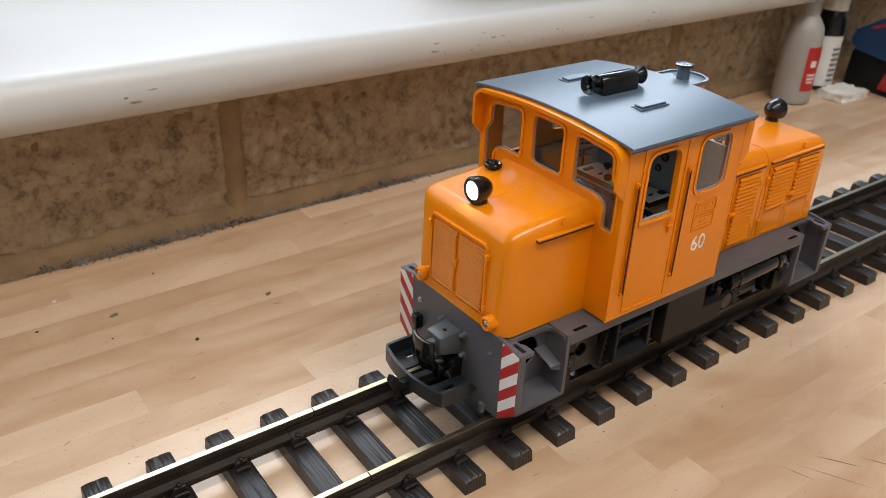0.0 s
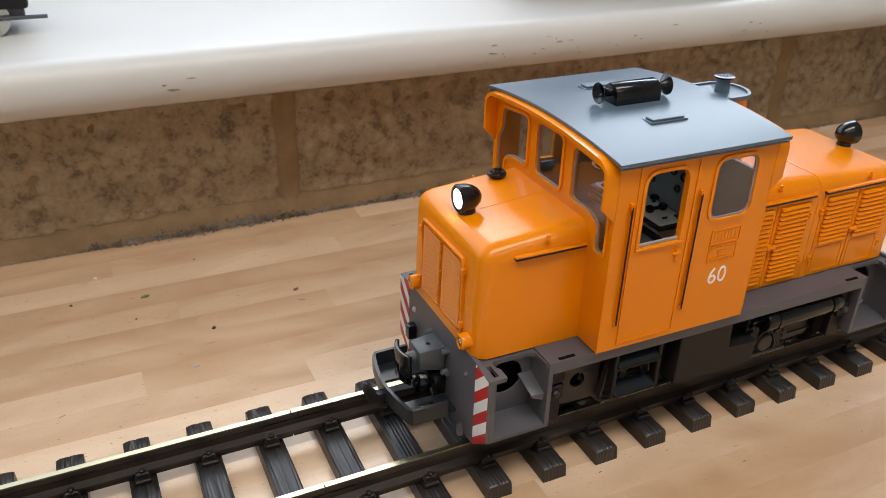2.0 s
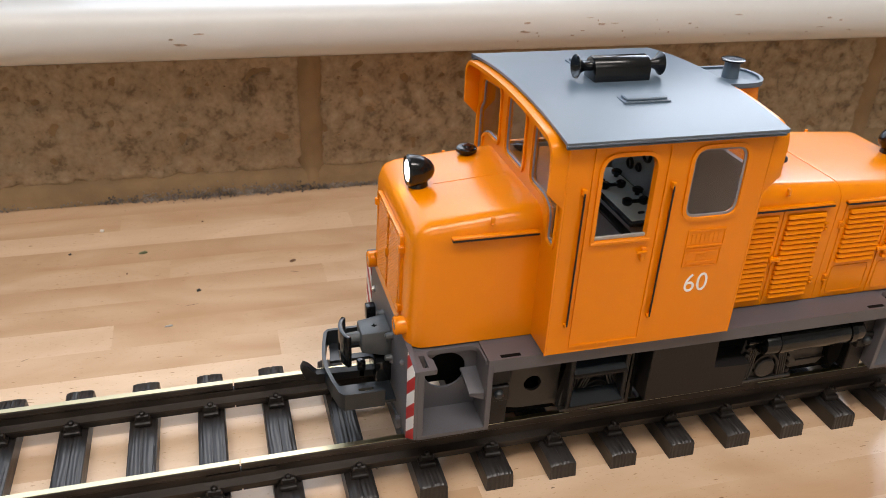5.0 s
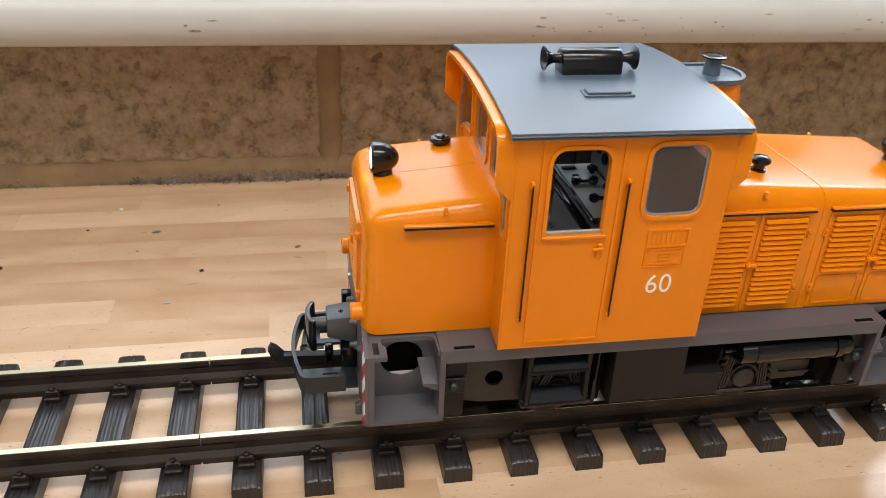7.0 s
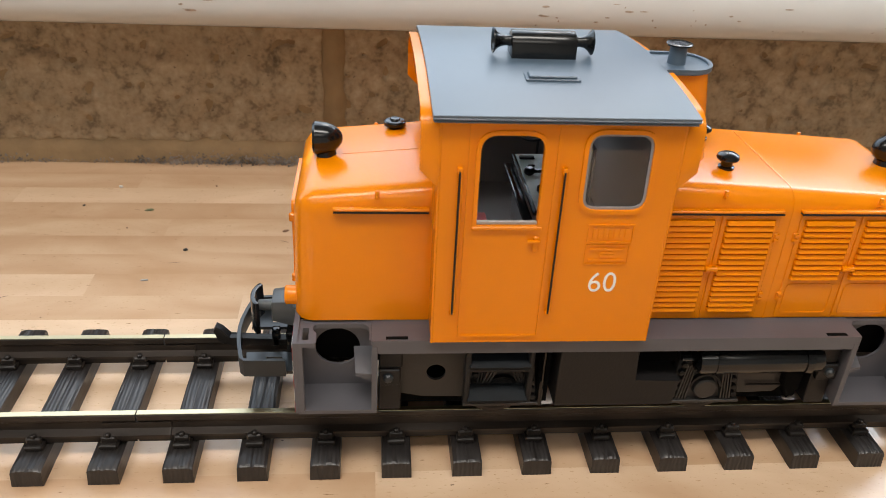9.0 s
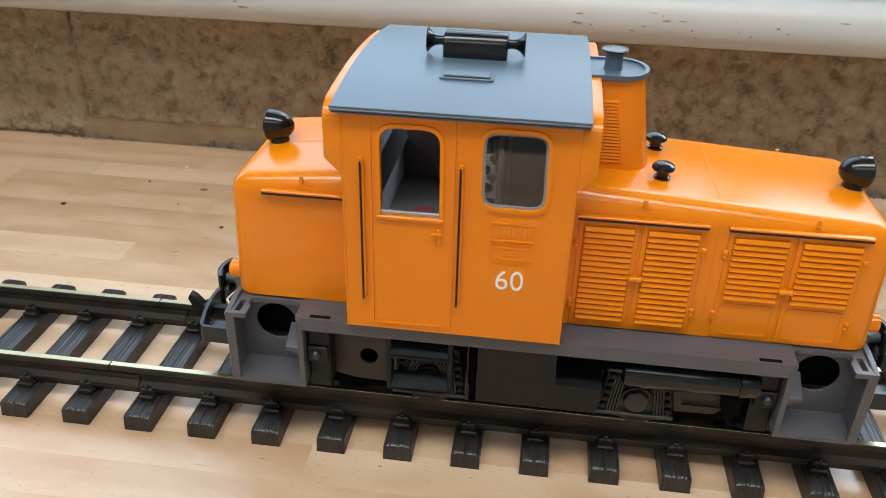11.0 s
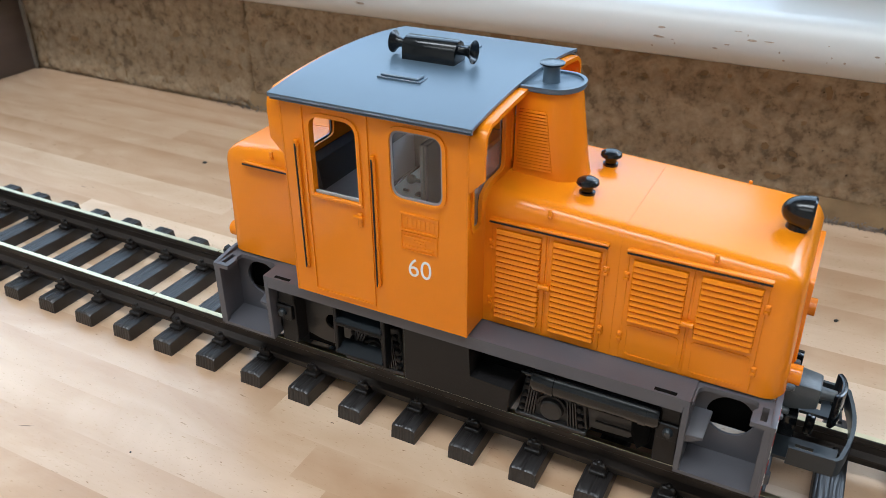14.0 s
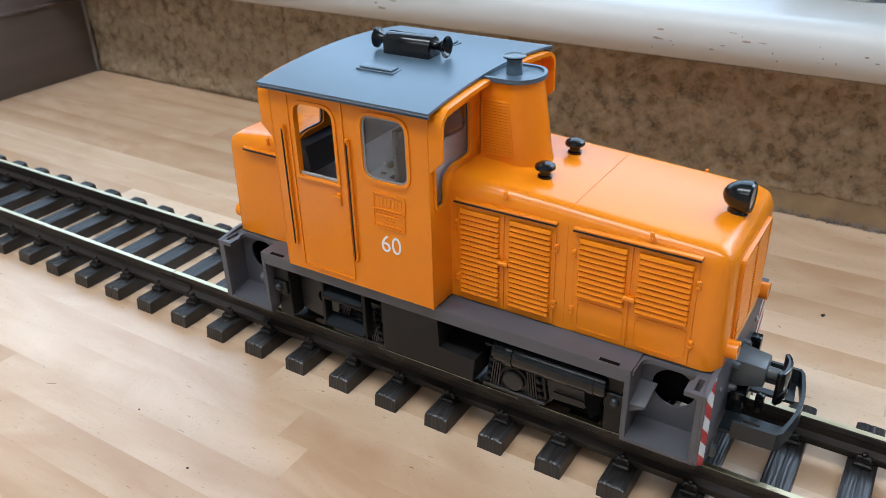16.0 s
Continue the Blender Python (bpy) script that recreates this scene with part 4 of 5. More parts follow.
def cab_inside(c):
    y0, y1 = CABN + 0.25, CABF - 0.25
    part("cab_floor", box(CAB0 + 0.25, CAB1 - 0.25, y0, y1, 0.4, 0.6), DARKLINER, c, "dark grey-brown cab floor")
    part("side_liner", box(CAB0 + 0.25, CAB1 - 0.25, y1 - 0.15, y1, 0.6, 3.3), DARKLINER, c, "dark grey-brown cab lining")
    part("front_liner", box(CAB0 + 0.25, CAB0 + 0.45, y0, y1 - 0.16, 0.6, 2.85), PALE, c, "pale grey front lining")
    part("front_ledge", prism([(CAB0 + 0.24, 2.87), (CAB0 + 0.80, 2.87), (CAB0 + 0.55, 4.05), (CAB0 + 0.24, 4.30)], "y", 1.4, 8.7, 0.04, 2), NAVY, c, "dark blue-grey sloped ledge under the front windows")
    part("rear_liner", box(6.80, 6.98, y0, y1, 0.6, 5.6), LINER, c, "grey rear cab lining")
    part("red_block", box(1.0, 1.8, 4.6, 5.6, 0.6, 1.1, 0.06, 2), RED, c, "small red block on the cab floor")
    con = part("control_desk", box(2.85, 4.62, 1.5, 6.6, 3.04, 3.24, 0.04, 1), BLACK, c, "black control desk")
    part("desk_cabinet", box(2.98, 4.5, 1.7, 6.4, 0.6, 3.03), LINER, con, "grey desk cabinet")
    part("desk_ledge", box(2.50, 2.84, 1.2, 6.3, 2.80, 2.96, 0.05, 2), BLACK, con)
    part("desk_panel", box(2.96, 4.5, 1.62, 6.48, 3.24, 3.29, 0.02, 1), PANEL, con, "grey-green instrument panel")
    part("gauge_board", box(4.5, 4.68, 1.6, 6.6, 3.29, 5.6, 0.04, 1), BOARD, con, "grey-green gauge board")
    part("board_back", box(4.69, 4.82, 1.6, 6.6, 0.62, 5.58, 0.04, 1), NAVY, con, "dark blue-grey back of the gauge board")
    for y, z, r in ((2.3, 5.0, 0.22), (3.0, 5.05, 0.22), (3.8, 4.95, 0.34), (4.7, 4.9, 0.24), (5.5, 4.95, 0.24), (2.6, 4.35, 0.18), (4.3, 4.2, 0.2), (5.0, 4.1, 0.26), (5.7, 4.25, 0.2)):
        part("gauge", ring_bm((4.40, y, z), r, r * 0.68, 0.12), SATIN, con, "round black gauge")
    for x, y, half in ((3.55, 4.5, 0.36), (3.75, 2.9, 0.36)):
        bm = box(x - half, x + half, y - 0.09, y + 0.09, 3.36, 3.48, 0.03, 1)
        for q in (-1, 1):
            lathe([(3.28, 0.14), (3.36, 0.20), (3.52, 0.20), (3.58, 0.12)], (x + half * q, y, 0), "z", 14, bm)
        part("desk_lever", bm, BLACK, con)
    for x, y, w, d in ((3.35, 6.0, 0.30, 0.12), (4.28, 2.0, 0.18, 0.16), (3.6, 2.1, 0.14, 0.05), (3.4, 5.2, 0.14, 0.05)):
        part("switch", box(x - w, x + w, y - d, y + d, 3.28, 3.38, 0.03, 1), SATIN, con)
    for x, y in ((4.2, 5.5), (4.25, 3.7)):
        part("knob", lathe([(3.28, 0.10), (3.42, 0.10), (3.44, 0.21), (3.56, 0.23), (3.62, 0.14)], (x, y, 0), "z", 16), BLACK, con)
    wheel = ring_bm((0, 0, 0), 0.70, 0.56, 0.12, "z")
    bmesh.ops.transform(wheel, matrix=Matrix.Translation((3.95, 7.0, 3.9)) @ Euler((0, radians(-15), 0)).to_matrix().to_4x4(), verts=wheel.verts)
    box(3.34, 4.56, 6.93, 7.07, 3.87, 3.96, 0.02, 1, wheel)
    lathe([(0, 0.06), (3.3, 0.05)], (3.95, 7.0, 0.6), "z", 8, wheel)
    part("handwheel", wheel, SATIN, c, "black brake handwheel")


BOARD = material("gauge_board_grey", (0.17, 0.195, 0.195), 0.35, vary=0.1, scale=120)
DARKLINER = material("dark_cab_lining", (0.155, 0.140, 0.132), 0.5, vary=0.1, scale=40)
PALE = material("pale_lining", (0.50, 0.50, 0.52), 0.4, vary=0.05, scale=30)
NAVY = material("dark_partition", (0.085, 0.092, 0.108), 0.35, vary=0.1, scale=40)


def roof():
    path = arch(CY - 5.24, CY + 5.24, 0.0, 24)
    r = part("roof", band(path, "x", -0.94, 7.49, -0.11), SLATE, loco, "slate grey curved cab roof", angle=40)
    for y in (CY - 5.24, CY + 5.12):
        part("roof_lip", box(-0.94, 7.49, y, y + 0.12, 7.18, 7.25, 0.02, 1), SLATE, r)
    for y in (CY - 5.19, CY + 5.07):
        part("roof_fascia", box(-0.90, 7.45, y, y + 0.12, 7.08, 7.15, 0.02, 1), SLATE, r)
    for y0, y1 in ((2.34, 3.02), (7.10, 7.78)):
        za = roof_z((y0 + y1) / 2)
        v = part("roof_vent", box(2.30, 4.16, y0, y1, za - 0.1, za + 0.05, 0.02, 1), SLATE, r)
        part("vent_lid", box(2.42, 4.04, y0 + 0.08, y1 - 0.08, za + 0.05, za + 0.14, 0.03, 1), SLATE, v)
    return r


def horn():
    z = roof_z(CY)
    body = [(4.55, z - 0.02), (5.55, z - 0.02), (5.55, z + 0.42), (5.42, z + 0.72), (5.2, z + 0.86), (4.9, z + 0.86), (4.68, z + 0.72), (4.55, z + 0.42)]
    h = part("horn", prism(body, "x", 2.12, 4.46, 0.05, 2), BLACK, loco, "black roof horn with two trumpets")
    for x, s in ((2.12, -1), (4.46, 1)):
        prof = [(0.0, 0.20), (0.15, 0.17), (0.32, 0.20), (0.46, 0.28), (0.56, 0.40), (0.60, 0.455), (0.63, 0.45), (0.60, 0.38), (0.45, 0.2), (0.3, 0.12)]
        part("trumpet", lathe([(s * a, r) for a, r in prof], (x, CY, z + 0.50), "x", 28), BLACK, h)


def exhaust_tower():
    def outline(grow_by, x_in, lean=0.0):
        """Plan of the housing; lean pushes its round end away from the cab."""
        xc = 8.62 + lean * 0.7
        pts = [(x_in, 3.98 - grow_by), (xc, 3.98 - grow_by)]
        n = 14
        for k in range(1, n):
            a = -math.pi / 2 + math.pi * k / n
            pts.append((xc + (0.86 + lean * 0.3 + grow_by) * math.cos(a), CY + (1.07 + grow_by) * math.sin(a)))
        return pts + [(xc, 6.12 + grow_by), (x_in, 6.12 + grow_by)]

    bm = bmesh.new()
    rings = []
    for z, g in ((3.6, 0.16), (4.2, 0.13), (4.6, 0.09), (7.5, 0.0)):
        rings.append([bm.verts.new((x, y, z)) for x, y in outline(g, 7.36, 0.42 * (7.5 - z) / 3.4)])
    for a, b in zip(rings, rings[1:]):
        n = len(a)
        for i in range(n):
            bm.faces.new((a[i], a[(i + 1) % n], b[(i + 1) % n], b[i]))
    bm.faces.new(rings[0])
    bm.faces.new(rings[-1][::-1])
    t = part("exhaust_tower", bm, ORANGE, loco, "orange louvred exhaust housing behind the cab")
    for k in range(19):
        z = 6.66 - k * 0.124
        w = 1.14 + 0.34 * (6.62 - z) / 2.2
        piece("louver_slat", louver_mesh(w, 0.086, 0.085), t, 7.46 + w / 2, 3.98 - 0.09 * (7.5 - z) / 2.9 + 0.01, z)
    top = part("tower_top", prism(outline(0.13, 7.2), "z", 7.46, 7.58, 0.03, 2), SLATE, t, "slate grey top plate with a raised rim")
    part("top_rim", holed(outline(0.13, 7.45), [outline(-0.02, 7.5)], "z", 7.58, 7.66), SLATE, top)
    pipe = part("exhaust_pipe", lathe([(7.5, 0.36), (7.62, 0.33), (8.22, 0.31), (8.22, 0.2)], (8.30, 4.98, 0), "z", 24), SLATE, t)
    part("pipe_cap", lathe([(8.22, 0.2), (8.25, 0.46), (8.31, 0.48), (8.33, 0.42), (8.31, 0.2), (8.32, 0.0)], (8.30, 4.98, 0), "z", 24), BLACK, pipe, "black exhaust pipe cap")


front_hood()
rear_hood()
the_cab = cab()
cab_number(the_cab)
cab_inside(the_cab)
roof()
horn()
exhaust_tower()
mushroom(10.45, 3.63)
mushroom(10.45, 6.52)
headlight(-4.42, -1, True)
headlight(17.62, 1, False)


def squat_cap():
    z = hood_top_z(-1.85) - 0.02
    part("filler_cap", lathe([(0, 0.30), (0.10, 0.36), (0.13, 0.44), (0.26, 0.44), (0.31, 0.38), (0.33, 0.22), (0.40, 0.18), (0.41, 0.0)], (-1.85, 7.42, z), "z", 24),
         BLACK, loco, "gloss black screw cap")


squat_cap()


# frame and running gear
def mirror(bm):
    bmesh.ops.scale(bm, vec=(-1, 1, 1), verts=bm.verts)
    bmesh.ops.translate(bm, vec=(2 * CX, 0, 0), verts=bm.verts)
    return bm


def gusset_bm(side):
    """Thin sloped shelf from the back plate out to the post, with a triangular web under its front edge."""
    bm = bmesh.new()

    def slab(top, low):
        a, b = ([bm.verts.new((x, y if side > 0 else 2 * CY - y, z)) for x, y, z in q] for q in (top, low))
        n = len(a)
        bm.faces.new(a)
        bm.faces.new(b[::-1])
        for i in range(n):
            bm.faces.new((a[i], b[i], b[(i + 1) % n], a[(i + 1) % n]))

    top = [(-3.45, 1.74, -2.66), (-2.58, 1.74, -2.66), (-2.58, 0.56, -3.12), (-3.38, 0.62, -3.10)]
    slab(top, [(x, y, z - 0.12) for x, y, z in top])
    bmesh.ops.bevel(bm, geom=list(bm.edges), offset=0.025, segments=2, affect="EDGES", profile=0.5)
    web = [(-3.36, 0.60, -3.21), (-2.58, 0.58, -3.23), (-2.58, 0.58, -3.58)]
    slab(web, [(x, y + 0.12, z) for x, y, z in web])
    return bm


def frame_parts():
    deck = rounded([(-2.78, 0.34), (15.78, 0.34), (15.78, 9.76), (-2.78, 9.76)], 0.02, 1)
    f = part("frame", prism(deck, "z", -1.72, -1.45), GREY, loco, "dark grey locomotive frame and footplate")
    for y in (0.34, 9.62):
        part("side_beam", box(-2.56, 15.56, y, y + 0.14, -2.02, -1.72), GREY, f)
    # Uncut slots: a thin near-black inset paints the shade inside.
    for x in (-1.86, 14.86):
        part("slot", box(x - 0.40, x + 0.40, 0.44, 0.62, -1.452, -1.44), SHADOWBLACK, f, "slot in the footplate, its inner shade a near-black inset")
    # Chassis blocks in near-black; the shade under the footplate is in their colour.
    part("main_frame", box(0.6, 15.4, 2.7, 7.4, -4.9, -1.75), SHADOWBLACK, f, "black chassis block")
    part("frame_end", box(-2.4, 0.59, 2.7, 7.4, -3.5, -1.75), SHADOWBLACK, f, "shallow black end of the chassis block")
    # Made wide to close off light that would show between rails and chassis.
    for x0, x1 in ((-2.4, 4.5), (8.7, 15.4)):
        part("gear_case", box(x0, x1, 2.55, 7.55, -6.22, -4.9, 0.1, 1), SHADOWBLACK, f, "near-black gear case block closing off light between the wheels")
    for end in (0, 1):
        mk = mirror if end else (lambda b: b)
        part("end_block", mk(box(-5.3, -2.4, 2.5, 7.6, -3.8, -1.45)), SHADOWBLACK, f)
        for y0, y1, back, oy in ((0.34, 1.75, 1.75, 1), (8.35, 9.76, 8.35, -1)):
            ylo, yhi = min(y0, y1), max(y0, y1)
            part("side_post", mk(box(-2.78, -2.56, ylo, yhi, -4.68, -1.73, 0.02, 1)), GREY, f)
            # foot step: floor, back plate with its round opening, gusset
            part("step_floor", mk(prism([(0.36, -4.82), (2.0, -4.62), (2.0, -4.46), (0.36, -4.66)] if oy > 0 else
                                        [(9.74, -4.82), (8.1, -4.62), (8.1, -4.46), (9.74, -4.66)], "x", -5.50, -2.58)), GREY, f)
            bp = rounded([(-5.5, -4.7), (-2.6, -4.7), (-2.6, -1.50), (-5.5, -1.50)], 0.02, 1)
            part("step_back", mk(holed(bp, [circle(-4.06, -2.70, 0.85, 28)], "y", back, back + 0.12 * oy)), GREY, f)
            part("gusset", mk(gusset_bm(oy)), GREY, f)
            tp = rounded([(-5.6, 0.34), (-4.78, 0.34), (-4.78, 1.0), (-4.92, 1.14), (-4.92, 1.54), (-2.86, 1.54), (-2.86, 0.5), (-2.79, 0.5), (-2.79, 1.76), (-5.6, 1.76)],
                         [0.03, 0.05, 0.1, 0.1, 0.35, 0.4, 0.02, 0.01, 0.01, 0.01], 4)
            slot = rect(-5.28, -5.06, 0.55, 1.30)
            if oy < 0:
                tp, slot = [(a, 2 * CY - b) for a, b in tp], [(a, 2 * CY - b) for a, b in slot]
            part("step_top", mk(holed(tp, [slot], "z", -1.72, -1.52)), GREY, f)
            part("front_cheek", mk(box(-5.5, -5.26, min(y0, y0 + 0.2 * oy) if oy > 0 else 9.56, (0.54 if oy > 0 else 9.76), -4.70, -1.70, 0.02, 1)), GREY, f)
        # headstock with warning stripes
        hs = [(0.36, -1.52), (1.55, -1.36), (8.55, -1.36), (9.74, -1.52), (9.74, -4.78), (8.55, -5.74), (1.55, -5.74), (0.36, -4.78)]
        plate = part("headstock", mk(prism(hs, "x", -5.62, -5.42, 0.02, 1)), GREY, f, "dark grey end plate with red and white warning stripes")
        stripes(plate, mk)
        for y, z in ((7.9, -2.5), (2.3, -2.5), (5.95, -2.5), (4.15, -2.5), (4.15, -3.75), (5.95, -3.75), (2.6, -5.5), (7.5, -5.5)):
            part("bolt", mk(lathe([(-5.76, 0.05), (-5.73, 0.10), (-5.68, 0.11), (-5.67, 0.15), (-5.6, 0.15)], (0, y, z), "x", 12)), STEEL if z > -2.6 and y > 7 else GREY, plate)
        part("socket", mk(box(-6.05, -5.6, 7.65, 8.1, -4.05, -3.3, 0.06, 2)), BLACK, plate, "black hose socket")
        part("bracket", mk(box(-5.85, -5.6, 2.4, 2.7, -5.95, -5.4, 0.05, 1)), GREY, plate)
        part("bracket", mk(box(-5.85, -5.6, 7.4, 7.7, -5.95, -5.4, 0.05, 1)), GREY, plate)
    return f


def clip_half(pts, a, b, c):
    """The part of a polygon where a*u + b*v + c >= 0."""
    out = []
    for i in range(len(pts)):
        p, q = pts[i], pts[(i + 1) % len(pts)]
        dp, dq = a * p[0] + b * p[1] + c, a * q[0] + b * q[1] + c
        if dp >= 0:
            out.append(p)
        if dp * dq < 0:
            s = dp / (dp - dq)
            out.append((p[0] + s * (q[0] - p[0]), p[1] + s * (q[1] - p[1])))
    return out


def stripes(plate, mk):
    near = [(0.40, -1.58), (1.52, -1.42), (1.52, -5.66), (0.40, -4.76)]
    for far in (False, True):
        poly = [(2 * CY - y, z) for y, z in near] if far else near
        for k in range(-2, 11):
            z0 = -6.68 + k * 0.62
            sl = 1.0
            if far:
                lo = clip_half(poly, -sl, 1, -(z0 - sl * 9.7))
                st = clip_half(lo, sl, -1, (z0 + 0.62 - sl * 9.7)) if len(lo) > 2 else []
            else:
                lo = clip_half(poly, sl, 1, -(z0 + sl * 0.4))
                st = clip_half(lo, -sl, -1, (z0 + 0.62 + sl * 0.4)) if len(lo) > 2 else []
            if len(st) > 2:
                part("warning_stripe", mk(prism(st, "x", -5.635, -5.60)), RED if k % 2 else WHITE, plate, "red stripe" if k % 2 else "white stripe")


def axle_box(f, cx):
    """Tapered axle box: round cover under an arch, slanted ribs and a column of nuts on either side."""
    ab = part("axle_box", prism([(cx - 1.48, -5.10), (cx + 1.48, -5.10), (cx + 1.16, -3.0), (cx - 1.16, -3.0)], "y", 1.30, 1.7, 0.05, 1), UMBER, f, "umber axle box with a round cover and ribs")
    part("foot_lip", box(cx - 1.50, cx + 1.50, 1.08, 1.6, -5.20, -5.04, 0.03, 1), UMBER, ab)
    part("axle_cover", lathe([(1.02, 0.0), (1.03, 0.40), (1.08, 0.47), (1.3, 0.5)], (cx, 0, -4.48), "y", 24), UMBER, ab, "round axle cover")
    n = 10
    arch_path = [(cx + 0.66 * math.cos(math.pi * k / n), -4.42 + 0.66 * math.sin(math.pi * k / n)) for k in range(n + 1)]
    part("arch", band(arch_path, "y", 1.12, 1.31, 0.10), SATIN, ab)
    for s in (-1, 1):
        for k in range(4):
            a, b = 0.72 + 0.12 * k, 0.56 + 0.105 * k
            part("rib", prism([(cx + s * a, -5.0), (cx + s * (a + 0.055), -5.0), (cx + s * (b + 0.055), -3.35), (cx + s * b, -3.35)], "y", 1.12, 1.32), UMBER, ab)
        for k in range(5):
            z = -4.82 + 0.37 * k
            part("nut", lathe([(1.10, 0.05), (1.12, 0.11), (1.20, 0.13), (1.31, 0.13)], (cx + s * (1.30 - 0.157 * (z + 5.1)), 0, z), "y", 10), SATIN, ab)


def running_gear(f):
    # plates between footplate and rail
    pl = [(-2.3, -1.75), (0.9, -1.75), (0.9, -5.2), (-0.81, -5.15), (-1.7, -4.95), (-2.3, -4.95)]
    part("sand_box_plate", holed(pl, [circle(-0.26, -3.98, 0.38, 24)], "y", 1.72, 1.86), UMBER, f, "umber grey side plate with a round hole")
    for end in (0, 1):
        mk = mirror if end else (lambda b: b)
        part("axle_guard", mk(prism([(0.9, -2.75), (1.7, -2.75), (1.7, -5.08), (0.9, -5.08)], "x", -2.5, -1.66, 0.04, 1)), DARKBOX, f)
        part("guard_top", mk(box(-2.5, -1.62, 0.78, 1.6, -3.02, -2.2, 0.05, 1)), SATIN, f)
        part("guard_face", mk(box(-2.52, -1.70, 0.66, 0.92, -3.75, -3.02, 0.04, 1)), DARKBOX, f)
        part("guard_bolt", mk(lathe([(0.46, 0.0), (0.48, 0.12), (0.56, 0.19), (0.66, 0.2)], (-2.16, 0, -3.36), "y", 16)), LOOPGREY, f, "large domed bolt")
    # cab step ladder
    st = part("cab_steps", box(0.72, 3.30, 1.2, 1.32, -2.05, -1.8), SATIN, f, "dark cab step ladder with glossy treads")
    for x in (0.72, 3.10):
        part("step_rail", box(x, x + 0.2, 0.42, 0.95, -4.50, -1.74, 0.04, 1), SATIN, st)
    part("step_bar", box(0.92, 3.10, 0.65, 0.95, -2.14, -2.04, 0.02, 1), SATIN, st)
    for z in (-2.55, -4.14):
        part("step_tread", prism([(0.34, z - 0.24), (0.32, z - 0.14), (0.94, z + 0.20), (0.98, z + 0.16), (0.98, z - 0.24)], "x", 0.85, 3.18, 0.03, 1), TREAD, st, "black step tread")
    part("step_lip", box(0.86, 3.16, 0.40, 0.52, -2.98, -2.84, 0.03, 1), SATIN, st)
    axle_box(f, 2.30)
    for s in (-1, 1):
        for k in range(3):
            q = [(2.30 + s * (0.30 + 0.13 * k), -3.45), (2.30 + s * (0.38 + 0.13 * k), -3.45), (2.30 + s * (0.62 + 0.13 * k), -4.05), (2.30 + s * (0.54 + 0.13 * k), -4.05)]
            part("leaf", prism(q, "y", 1.02, 1.18), UMBER, f)
    # Near-black block standing in for the shade in the gap beside the ladder.
    part("ladder_shade", box(3.70, 4.12, 1.2, 1.5, -5.05, -1.75), SHADOWBLACK, f)
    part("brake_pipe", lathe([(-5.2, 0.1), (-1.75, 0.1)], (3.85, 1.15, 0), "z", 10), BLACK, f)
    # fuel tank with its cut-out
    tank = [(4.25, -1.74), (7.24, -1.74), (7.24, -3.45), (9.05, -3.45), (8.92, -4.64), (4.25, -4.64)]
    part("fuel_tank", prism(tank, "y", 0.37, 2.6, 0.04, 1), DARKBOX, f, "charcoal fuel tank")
    # Added near-black filler: the shade inside the tank's cut-out, as a block.
    part("notch_shade", box(7.28, 9.3, 1.6, 2.6, -3.44, -1.76), SHADOWBLACK, f)
    # air tank
    at = part("air_tank", lathe([(9.85, 0.34), (9.92, 0.52), (10.05, 0.57), (14.75, 0.57), (14.88, 0.52), (14.95, 0.34)], (-0.1, 0.98, -2.9), "x", 28), BLACK, f, "gloss black air tank")
    for x in (10.55, 14.15):
        part("tank_band", lathe([(x, 0.56), (x, 0.61), (x + 0.28, 0.61), (x + 0.28, 0.56)], (-0.1, 0.98, -2.9), "x", 28), BLACK, at)
    part("tank_pipe", lathe([(9.25, 0.11), (9.9, 0.11)], (0, 1.05, -2.9), "x", 10), BLACK, at)
    axle_box(f, 10.52)
    part("side_plate", prism([(11.8, -3.5), (14.1, -3.5), (14.0, -4.55), (13.6, -4.95), (12.05, -5.0)], "y", 1.45, 1.65, 0.03, 1), UMBER, f)
    part("brake_rod", lathe([(12.3, 0.05), (14.0, 0.05)], (0, 1.35, -4.5), "x", 8), SATIN, f)
    part("brake_shoe", prism([(13.7, -3.5), (14.5, -3.3), (14.45, -4.6), (14.05, -5.05), (13.75, -4.4)], "y", 1.1, 1.6, 0.05, 1), SHADOWBLACK, f)
    for x in (2.2, 10.75):
        for y, s in ((2.02, 1), (8.08, -1)):
            w = part("wheel", lathe([(y, 1.45), (y + s * 0.62, 1.50), (y + s * 0.66, 1.72), (y + s * 0.80, 1.72)], (x, 0, RAIL_TOP + 1.48), "y", 40), RAILSIDE, f, "dull steel wheel tyre")
            part("wheel_centre", lathe([(y - s * 0.03, 1.30), (y + s * 0.4, 1.30)], (x, 0, RAIL_TOP + 1.48), "y", 32), SATIN, w, "black wheel centre")


